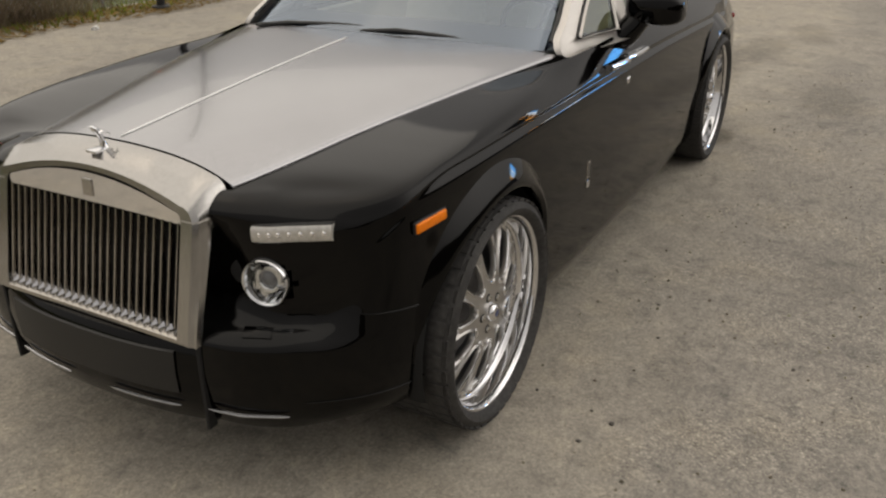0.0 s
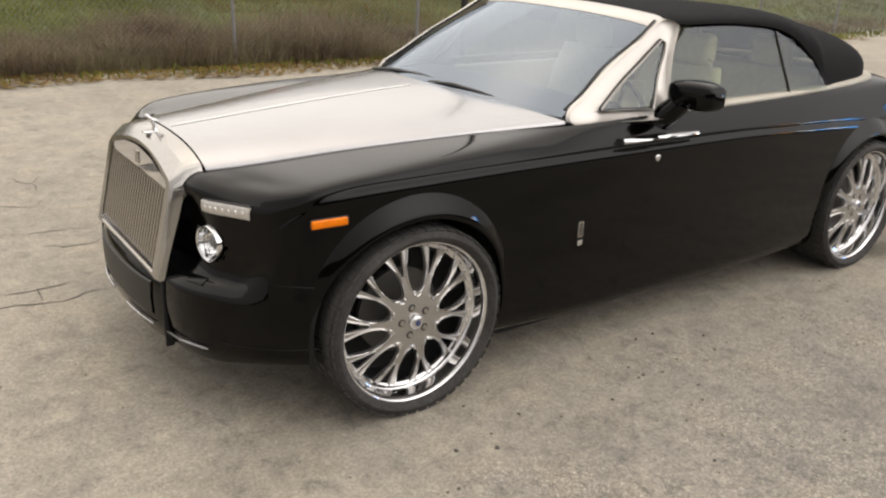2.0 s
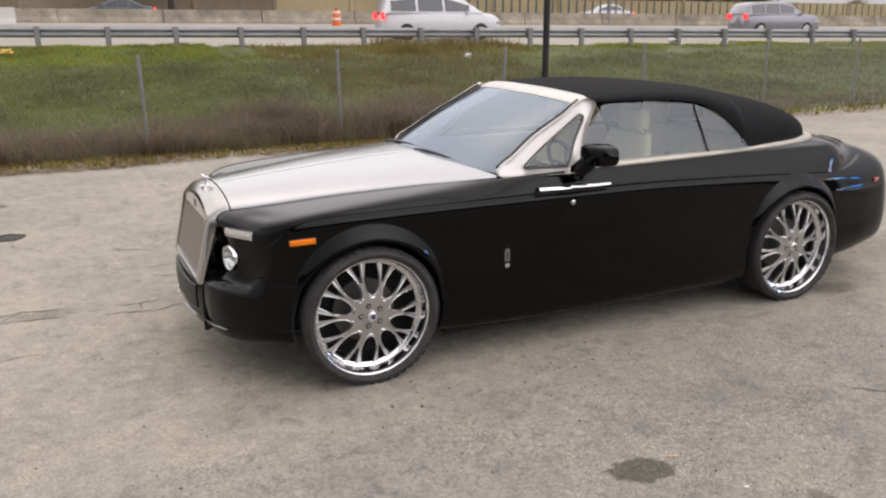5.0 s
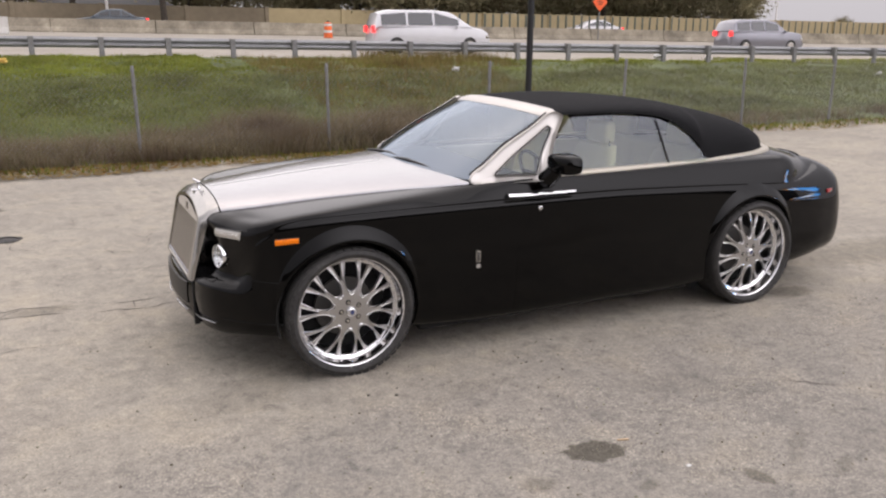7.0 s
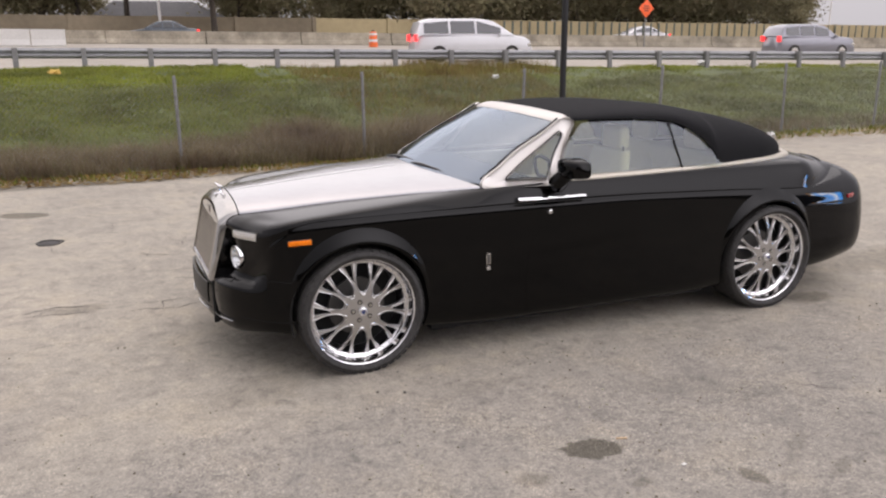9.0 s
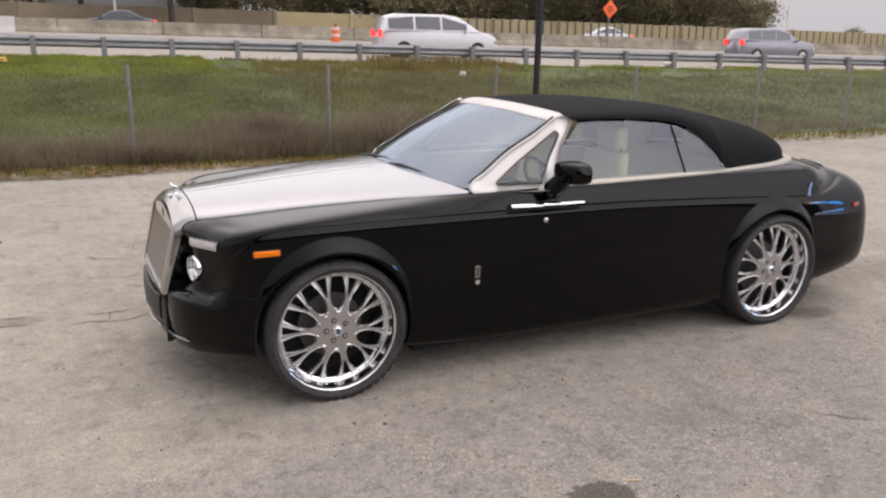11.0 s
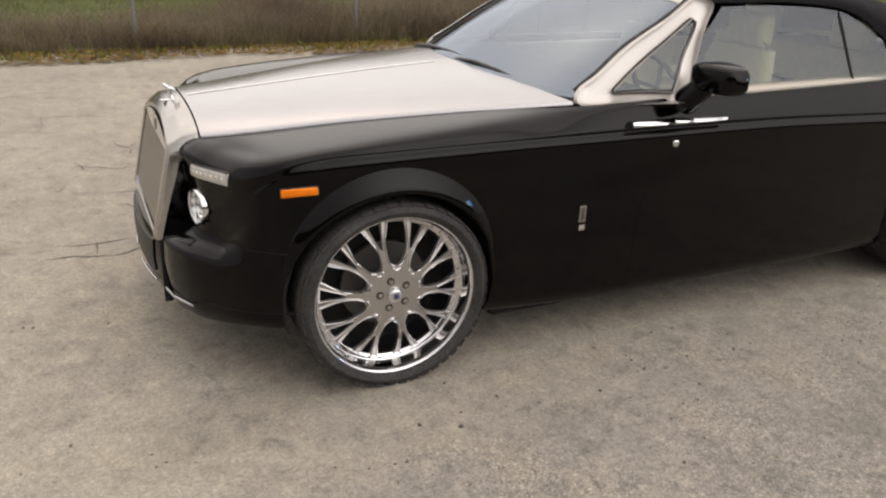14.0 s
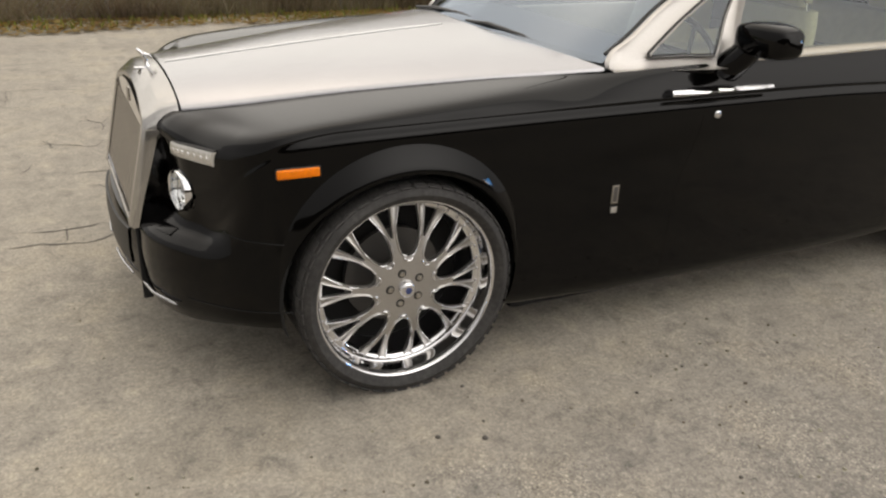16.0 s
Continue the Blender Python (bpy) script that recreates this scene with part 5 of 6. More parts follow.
def scatter(n, x0, x1, d0, d1, h0, h1, power=1.0, clump=0.0):
    out = []
    while len(out) < n:
        x = rng.uniform(x0, x1)
        d = d0 + (d1 - d0) * rng.uniform() ** power
        y = fence_y(x) + d
        if clump and noise.noise((x * 0.8, y * 0.8, 3.0)) < rng.uniform(-0.6, 0.35) * clump:
            continue
        k = 0.78 + 0.4 * noise.noise((x * 0.9, y * 0.9, 9.0)) + 0.35 * noise.noise((x * 2.7, y * 2.7, 5.0))
        out.append((x, y, bank_z(x, y) - 0.02, rng.uniform(h0, h1) * k))
    return out


BROWN = ramp_mat("dry_brush", [(0.14, 0.111, 0.080), (0.225, 0.183, 0.140), (0.30, 0.252, 0.196), (0.185, 0.135, 0.095), (0.20, 0.19, 0.105)])
GREEN = ramp_mat("bank_weeds", [(0.14, 0.177, 0.037), (0.19, 0.228, 0.042), (0.222, 0.242, 0.064), (0.16, 0.2, 0.053), (0.245, 0.228, 0.064)], patch=0.55, lo=(0.66, 0.62, 0.70), hi=(1.24, 1.22, 0.92))
PALE = ramp_mat("grey_weeds", [(0.138, 0.163, 0.078), (0.19, 0.208, 0.105), (0.168, 0.193, 0.10), (0.20, 0.185, 0.09)], patch=0.6, lo=(0.72, 0.68, 0.62), hi=(1.3, 1.3, 1.12))
RUST = ramp_mat("rusty_weeds", [(0.20, 0.14, 0.065), (0.235, 0.175, 0.075), (0.175, 0.18, 0.075), (0.27, 0.195, 0.085)])
FALLEN = ramp_mat("fallen_leaves", [(0.274, 0.15, 0.04), (0.23, 0.15, 0.055), (0.33, 0.245, 0.10), (0.18, 0.115, 0.05), (0.25, 0.20, 0.06)])
blades("dry_brush", scatter(40000, -9, 6.8, -0.22, 1.5, 0.14, 0.50, 1.0, 0.9) + scatter(9000, 1.2, 5.6, 0.0, 1.9, 0.35, 0.72, 1.0, 0.8) + scatter(9000, 6.5, 11, -0.1, 1.2, 0.12, 0.42, 1.0, 0.6), BROWN, "dense dry brown brush along the chain-link fence", "brush", 1, 0.005, 1.2)
blades("low_brush", scatter(7000, 10, 34, 0.0, 1.2, 0.1, 0.34, 1.0, 0.8), BROWN, "thin dry brush at the foot of the bank", "brush", 2, 0.008, 0.8)
blades("grey_weeds", scatter(90000, -10, 16, 0.5, 8.5, 0.05, 0.22, 1.2) + scatter(32000, 15, 34, 0.9, 8.5, 0.05, 0.20, 1.2), PALE, "pale green weeds low on the grassy bank", "weeds", 3, 0.011, 1.6)
blades("green_weeds", scatter(62000, -10, 3.2, 2.6, 13.8, 0.04, 0.16, 0.75) + scatter(46000, 3.0, 34, 5.0, 13.8, 0.04, 0.15, 0.9, 0.45), GREEN, "bright green weeds high on the grassy bank", "weeds", 5, 0.011, 1.8)
blades("rusty_weeds", scatter(15000, 4.2, 10.8, 0.8, 12.6, 0.08, 0.30, 0.8, 1.2) + scatter(2400, 8.2, 12.6, 9.5, 13.6, 0.18, 0.52, 1.0, 1.2), RUST, "reddish seeding weeds among the green grass", "weeds", 6, 0.008, 0.6)
blades("edge_grass", [(x, fence_y(x) - rng.uniform(0.0, 0.75) ** 1.2 + 0.1 * math.sin(x * 2.1), 0.0, rng.uniform(0.03, 0.12)) for x in rng.uniform(-9, 26, 2600)], GREEN, "short grass along the edge of the asphalt", "grass", 8, 0.012, 0.9)
vs, fs = [], []
for _ in range(10500):
    x = rng.uniform(-9, 9) if rng.uniform() < 0.85 else rng.uniform(9, 18)
    y = fence_y(x) - 0.05 - 0.95 * rng.uniform() ** 1.7 + 0.12 * math.sin(x * 1.7)
    a, s = rng.uniform(0, 6.28), rng.uniform(0.022, 0.055)
    z = 0.006 + rng.uniform(0, 0.02)
    k = len(vs)
    vs += [(x + s * math.cos(a + q) * (1 if i % 2 else 0.6), y + s * math.sin(a + q) * (1 if i % 2 else 0.6), z + rng.uniform(0, 0.018)) for i, q in enumerate((0, 1.57, 3.14, 4.71))]
    fs.append((k, k + 1, k + 2, k + 3))
tagged(raw_ob("fallen_leaves", vs, fs, FALLEN), "orange and brown fallen leaves along the fence", "leaves", kind="stuff")

fence = thing("chain_link_fence", "weathered chain-link fence with thin steel posts before the bank", "fence", (0, 0, 0))
for k, x in enumerate([-0.17 + 3.07 * i + (0.12 if i == 4 else 0) for i in range(-6, 5)] + [14.9, 17.9, 20.9, 23.9, 26.9]):
    bm = bmesh.new()
    lathe(bm, [(0.0, 1.49), (0.02, 1.487), (0.027, 1.47), (0.026, 0.0), (0.026, -0.1)], 12, "z")
    lathe(bm, [(0.034, 1.43), (0.034, 1.40)], 12, "z")
    o = part("fence_post", bm, POSTS, fence)
    o.matrix_basis = pose(x, fence_y(x), 0, 0.6 * math.sin(k * 3.1), 1.2 * math.sin(k * 1.7), 0)
vs, fs = [], []
x = -19.0
while x < 27:
    for sgn in (1, -1):
        xa, xb = x, x + sgn * 1.36
        ya, yb = fence_y(xa) - 0.034, fence_y(xb) - 0.034
        k = len(vs)
        w = 0.0013
        vs += [(xa - w, ya, 0.03), (xa + w, ya - 0.002, 0.03), (xa, ya + 0.003, 0.03), (xb - w, yb, 1.40), (xb + w, yb - 0.002, 1.40), (xb, yb + 0.003, 1.40)]
        fs += [(k, k + 1, k + 4, k + 3), (k + 1, k + 2, k + 5, k + 4), (k + 2, k, k + 3, k + 5)]
    x += 0.078
o = raw_ob("wire_mesh", vs, fs, GALV, fence)
tagged(o, "diamond wire mesh", kind="stuff")

# guard rail
rail = thing("guard_rail", "galvanised steel guard rail along the highway shoulder", "guard rail", (0, 0, 0))
WB = [(0.0, -0.155), (-0.012, -0.13), (-0.07, -0.10), (-0.08, -0.07), (-0.07, -0.045), (-0.02, -0.015), (-0.02, 0.015), (-0.07, 0.045), (-0.08, 0.07), (-0.07, 0.10), (-0.012, 0.13), (0.0, 0.155)]
bm = bmesh.new()
rows = []
for x in np.linspace(-40, 110, 60):
    rows.append([(x, rail_y(x) + 0.17 + d, road_z(x) + 0.56 + h) for d, h in WB])
grid(bm, rows)
thicken(bm, 0.004)
part("rail_beam", bm, GALV, rail, "corrugated steel beam")
bm = bmesh.new()
box(bm, (0, 0, 0.2), (0.15, 0.10, 1.05), 0.008)
post0 = part("rail_post", bm, POSTS, rail)
n = 0
for k in range(-19, 55):
    x = -3.31 + 1.905 * math.cos(radians(9)) * k
    o = post0 if n == 0 else post0.copy()
    if n:
        scene.collection.objects.link(o)
    o.location = (x, rail_y(x) - 0.02, road_z(x))
    n += 1
    if n == 1:
        bm = bmesh.new()
        box(bm, (0, 0, 0), (0.15, 0.14, 0.33), 0.01)
        blk0 = part("rail_block", bm, POSTS, rail)
        b = blk0
    else:
        b = blk0.copy()
        scene.collection.objects.link(b)
    b.location = (x, rail_y(x) + 0.075, road_z(x) + 0.56)


def road_at(x, d):
    """A place d metres beyond the guard rail."""
    return (x, rail_y(x) + d * 1.0125, road_z(x) + 0.018 * d)


# concrete median with glare paddles
BARRIER = mat("barrier_concrete", (0.30, 0.265, 0.205), 0.9, var=0.15, scale=8, var2=0.38, scale2=0.9, bump=0.2)
WHITECON = mat("new_barrier", (0.547, 0.532, 0.502), 0.85, var=0.06, scale=10, var2=0.05, scale2=0.7)
PADDLE = mat("glare_paddle", (0.07, 0.085, 0.07), 0.6, var=0.1, scale=8)
JERSEY = [(-0.30, 0.0), (-0.30, 0.08), (-0.17, 0.33), (-0.09, 0.81), (0.09, 0.81), (0.17, 0.33), (0.30, 0.08), (0.30, 0.0)]


def barrier(name, x0, x1, d, m, label, h=1.0):
    ob = thing(name, label, "barrier")
    x = x0
    while x < x1:
        xe = min(x + 6.0, x1)
        bm = bmesh.new()
        rows = []
        for xx in (x + 0.03, xe - 0.03):
            p = road_at(xx, d)
            rows.append([(p[0], p[1] + a, p[2] + b * h) for a, b in JERSEY])
        vs = grid(bm, rows)
        bm.faces.new(vs[0]), bm.faces.new(list(reversed(vs[-1])))
        part("barrier_section", bm, m, ob, smooth=False)
        x = xe
    return ob


med = barrier("median_barrier", -30, 150, 30, BARRIER, "grey stained concrete median barrier on the highway", 1.0)
barrier("new_concrete_barrier", -40, -2.2, 24, WHITECON, "clean white concrete barrier beside the highway lanes", 1.15)
bm = bmesh.new()
box(bm, (0, 0, 0.45), (0.20, 0.05, 0.9), 0.01)
pad0 = part("glare_paddle", bm, PADDLE, med, "dark upright glare paddle")
n = 0
x = 26.0
while x < 118:
    p = road_at(x, 30)
    o = pad0 if n == 0 else pad0.copy()
    if n:
        scene.collection.objects.link(o)
    o.matrix_basis = pose(p[0], p[1], p[2] + 0.80, 0, 0, 25)
    x += 0.62
    n += 1

# sound wall in panels
WALL = mat("sound_wall", (0.357, 0.293, 0.171), 0.9, var=0.06, scale=3, var2=0.1, scale2=0.25, bump=0.1, bscale=12)
# darker, browner tone for the panels below x = 13
WALL_BROWN = mat("brown_sound_wall", (0.20, 0.165, 0.115), 0.92, var=0.08, scale=3, var2=0.22, scale2=0.3, bump=0.1, bscale=12)
wall = thing("sound_wall", "ochre yellow sound wall of panels behind the highway", "wall", kind="structure")
x = -50.0
while x < 190:
    bm = bmesh.new()
    xa, xb = x, x + 5.9
    pa, pb = road_at(xa, 42), road_at(xb, 42)
    top = 1.75 + 0.02 * math.sin(x)
    vs = [bm.verts.new(q) for q in ((pa[0], pa[1], pa[2] - 1.5), (pb[0], pb[1], pb[2] - 1.5), (pb[0], pb[1], pb[2] + top), (pa[0], pa[1], pa[2] + top))]
    f = bm.faces.new(vs)
    r = bmesh.ops.extrude_face_region(bm, geom=[f])
    bmesh.ops.translate(bm, vec=(0, 0.2, 0), verts=[v for v in r["geom"] if isinstance(v, bmesh.types.BMVert)])
    part("wall_panel", bm, WALL_BROWN if x < 13 else WALL, wall, smooth=False)
    bm = bmesh.new()
    box(bm, (xb + 0.03, pb[1] + 0.05, pb[2] + 0.1), (0.3, 0.36, 3.4), 0.02)
    part("wall_pier", bm, WALL_BROWN if x < 13 else WALL, wall, smooth=False)
    x += 6.0

# traffic barrels and a roadwork sign
ORANGE = mat("barrel_orange", (0.722, 0.136, 0.0255), 0.5, var=0.06, scale=6)
WHITEP = mat("white_paint", (0.663, 0.646, 0.629), 0.6, var=0.05, scale=8)


def barrel(x, d):
    p = road_at(x, d)
    ob = thing("traffic_barrel", "orange and white striped plastic traffic barrel on the highway", "barrel", p, "traffic barrels")
    prof = [(0.29, 0.0), (0.29, 0.08), (0.27, 0.10), (0.27, 0.28), (0.255, 0.30), (0.255, 0.48), (0.24, 0.50), (0.24, 0.68), (0.225, 0.70), (0.225, 0.88), (0.20, 0.93), (0.10, 0.96), (0.0, 0.96)]
    bm = bmesh.new()
    lathe(bm, prof, 20, "z")
    part("barrel_body", bm, ORANGE, ob)
    for z, r in ((0.33, 0.258), (0.72, 0.228)):
        bm = bmesh.new()
        lathe(bm, [(r, z), (r, z + 0.14)], 20, "z")
        part("barrel_stripe", bm, WHITEP, ob)
    bm = bmesh.new()
    box(bm, (0, 0, 1.0), (0.14, 0.03, 0.09), 0.01)
    part("barrel_handle", bm, SATIN, ob)


barrel(15.55, 26), barrel(46.6, 27)


def road_sign(x, d, z):
    p = road_at(x, d)
    ob = thing("roadwork_sign", "orange diamond roadwork sign on a slim post by the highway", "sign", p, "roadwork signs")
    h = z - p[2]
    bm = bmesh.new()
    box(bm, (0, 0, h / 2), (0.07, 0.06, h), 0.01)
    part("sign_post", bm, POSTS, ob)
    bm = bmesh.new()
    box(bm, (0, 0, 0), (0.92, 0.02, 0.92), 0.006)
    o = part("sign_board", bm, mat("sign_orange", (0.9, 0.14, 0.035), 0.5, var=0.05, scale=5), ob)
    o.matrix_basis = pose(0, -0.06, h, 0, 45, 0)
    o.rotation_euler = (0, radians(45), 0)
    for k, w in ((0.16, 0.42), (0.0, 0.56), (-0.16, 0.36)):
        bm = bmesh.new()
        box(bm, (0, -0.075, h + k), (w, 0.006, 0.07))
        part("sign_bar", bm, SATIN, ob)


road_sign(36.0, 29, 3.75), road_sign(66, 8, 3.6)

# tall dark pole at the edge of the lot
pole = thing("sign_pole", "tall black steel pole at the edge of the asphalt", "pole", (6.42, 7.35, 0))
bm = bmesh.new()
lathe(bm, [(0.0, 7.5), (0.055, 7.5), (0.057, 0.3), (0.06, 0.0)], 20, "z")
part("pole_shaft", bm, mat("black_pole", (0.012, 0.012, 0.013), 0.5, var=0.2, scale=6, bump=0.05), pole)
bm = bmesh.new()
lathe(bm, [(0.07, 0.06), (0.13, 0.04), (0.14, 0.0)], 20, "z")
part("pole_foot", bm, SATIN, pole)

# light poles far off
for x, d, h, kind in ((4.25, 41.2, 9, 1), (64, 50, 9, 1), (80, 60, 8, 1), (96, 52, 8, 0)):
    p = road_at(x, d)
    ob = thing("street_lamp", "slim pale street lamp beyond the highway", "lamp post", p, "street lamps")
    bm = bmesh.new()
    tube(bm, [(0, 0, -1.5), (0, 0, h * 0.5), (0, 0, h)], [0.12, 0.09, 0.06], 10, caps=True)
    part("lamp_shaft", bm, WHITEP if kind else POSTS, ob)
    bm = bmesh.new()
    tube(bm, [(0, 0, h), (0.6, -0.2, h + 0.25), (1.3, -0.4, h + 0.3)], [0.05, 0.04, 0.08], 8)
    part("lamp_arm", bm, POSTS, ob)

# house behind the wall
ROOF = mat("grey_shingle", (0.075, 0.073, 0.075), 0.85, var=0.15, scale=5, var2=0.1, scale2=0.6)
house = thing("house", "low house with a grey shingled roof behind the sound wall", "house", road_at(5.0, 52))
bm = bmesh.new()
box(bm, (0, 3, 0.2), (10.4, 7.6, 2.8), 0.02)
part("house_wall", bm, mat("stucco", (0.5, 0.45, 0.38), 0.9, var=0.06, scale=4), house, smooth=False)
bm = bmesh.new()
grid(bm, [[(-6.0, -1.6, 1.5), (-3.4, 3, 3.1), (-6.0, 7.6, 1.5)], [(6.0, -1.6, 1.5), (3.4, 3, 3.1), (6.0, 7.6, 1.5)]])
bm.faces.new([v for v in bm.verts if v.co.x < 0])
bm.faces.new([v for v in bm.verts if v.co.x > 0])
thicken(bm, 0.15)
part("house_roof", bm, ROOF, house, smooth=False)

# trees
BARK = mat("bark", (0.06, 0.05, 0.04), 0.95, var=0.3, scale=6, bump=0.5, bscale=10)
LEAF = ramp_mat("tree_leaves", [(0.20, 0.182, 0.125), (0.225, 0.205, 0.142), (0.26, 0.228, 0.158), (0.215, 0.205, 0.13), (0.28, 0.24, 0.17)], through_light=0.45)


def tree(seed, height, spread, low, bare=0.35):
    """Trunk with limbs, and a crown of loose leaf sprays round the limb ends."""
    r = np.random.RandomState(seed)
    ob = thing("tree", "dark evergreen tree with a dense drooping crown behind the wall", "tree", group="trees behind the wall")
    bm = bmesh.new()
    th = height * 0.55
    lean = r.uniform(-0.6, 0.6)
    tube(bm, [(lean * t * t, 0.2 * math.sin(3 * t), th * t - 1.0 * (t == 0)) for t in np.linspace(0, 1, 7)], list(np.linspace(0.26, 0.12, 7)), 9)
    tips = []
    for k in range(11):
        t = r.uniform(bare, 1.0)
        a = k * 2.4 + r.uniform(-0.4, 0.4)
        base = Vector((lean * t * t, 0, th * t))
        ln = spread * r.uniform(0.5, 1.0)
        end = base + Vector((math.cos(a) * ln, math.sin(a) * ln, r.uniform(0.1, 0.5) * height * (1 - 0.5 * t)))
        midp = (base + end) / 2 + Vector((0, 0, 0.4))
        tube(bm, [base, midp, end], [0.09, 0.06, 0.02], 6)
        tips += [end, midp, (midp + end) / 2]
    part("trunk", bm, BARK, ob)
    vs, fs = [], []
    for c in tips + [Vector((lean, 0, height * 0.8)), Vector((lean, 0, height * 0.62))]:
        cl = spread * r.uniform(0.28, 0.5)
        for _ in range(290):
            d = Vector(r.normal(size=3)) * cl * 0.5
            p = c + Vector((d.x, d.y, d.z * 0.75 - abs(r.normal()) * low * 0.3))
            if p.z < low * 0.4:
                continue
            s = r.uniform(0.06, 0.19)
            u, v = Vector(r.normal(size=3)).normalized() * s, Vector(r.normal(size=3)).normalized() * s * 0.7
            k = len(vs)
            vs += [p - u, p - v, p + u, p + v]
            fs.append((k, k + 1, k + 2, k + 3))
    raw_ob("crown", vs, fs, LEAF, ob)
    return ob


KINDS = [tree(11, 9, 3.4, 1.6), tree(23, 10.5, 4.2, 1.8), tree(35, 7.5, 3.6, 1.2)]
TALL = tree(47, 13, 3.4, 9.0, 0.7)
spots = []
r = np.random.RandomState(9)
x = -34.0
while x < 62:
    if not (-2.6 < x < 11.0 or 15.0 < x < 18.6):
        spots.append((x, 44.5 + r.uniform(0, 4)))
        spots.append((x + 1.6, 53 + r.uniform(0, 8)))
    x += r.uniform(2.4, 3.4)
TALL.matrix_basis = Matrix.Translation(Vector(road_at(7.9, 39)) - Vector((0, 0, 0.3)))
for x, d in ((2.2, 44), (-1.6, 47)):
    copy_thing(TALL, Matrix.LocRotScale(Vector(road_at(x, d)) - Vector((0, 0, 0.3)), Euler((0, 0, x)), None))
for x in (74, 84, 92, 103, 112, 124):
    spots.append((x, 90 + r.uniform(0, 30)))
for k, (x, d) in enumerate(spots):
    p = road_at(x, d)
    far = d > 80
    m = Matrix.LocRotScale((p[0], p[1], 0.0 if far else p[2] - 0.3), Euler((0, 0, r.uniform(0, 6.28))), None)
    if k < 3:
        KINDS[k].matrix_basis = m
    else:
        src = KINDS[k % 3]
        c = copy_thing(src, m)
        s = r.uniform(0.85, 1.15) * (0.55 if far else 1.0)
        c.scale = (s, s, s)


# vehicles on the highway
def side_profile(kind):
    if kind == "van":
        return 5.1, 1.9, [(0, 0.45), (0.02, 0.8), (0.35, 1.0), (1.0, 1.10), (4.85, 1.12), (5.05, 0.95), (5.1, 0.5)], [(0.85, 1.08), (1.75, 1.66), (2.3, 1.74), (4.4, 1.74), (4.85, 1.62), (5.02, 1.10)]
    if kind == "suv":
        return 4.7, 1.85, [(0, 0.5), (0.03, 0.9), (0.3, 1.02), (1.2, 1.10), (4.5, 1.12), (4.66, 1.0), (4.7, 0.55)], [(1.15, 1.08), (1.85, 1.62), (2.4, 1.72), (4.1, 1.70), (4.45, 1.6), (4.62, 1.10)]
    return 4.7, 1.8, [(0, 0.4), (0.03, 0.68), (0.3, 0.80), (1.3, 0.92), (3.9, 0.95), (4.62, 0.90), (4.7, 0.5)], [(1.15, 0.90), (2.0, 1.36), (2.5, 1.44), (3.1, 1.42), (3.9, 1.0), (4.0, 0.94)]


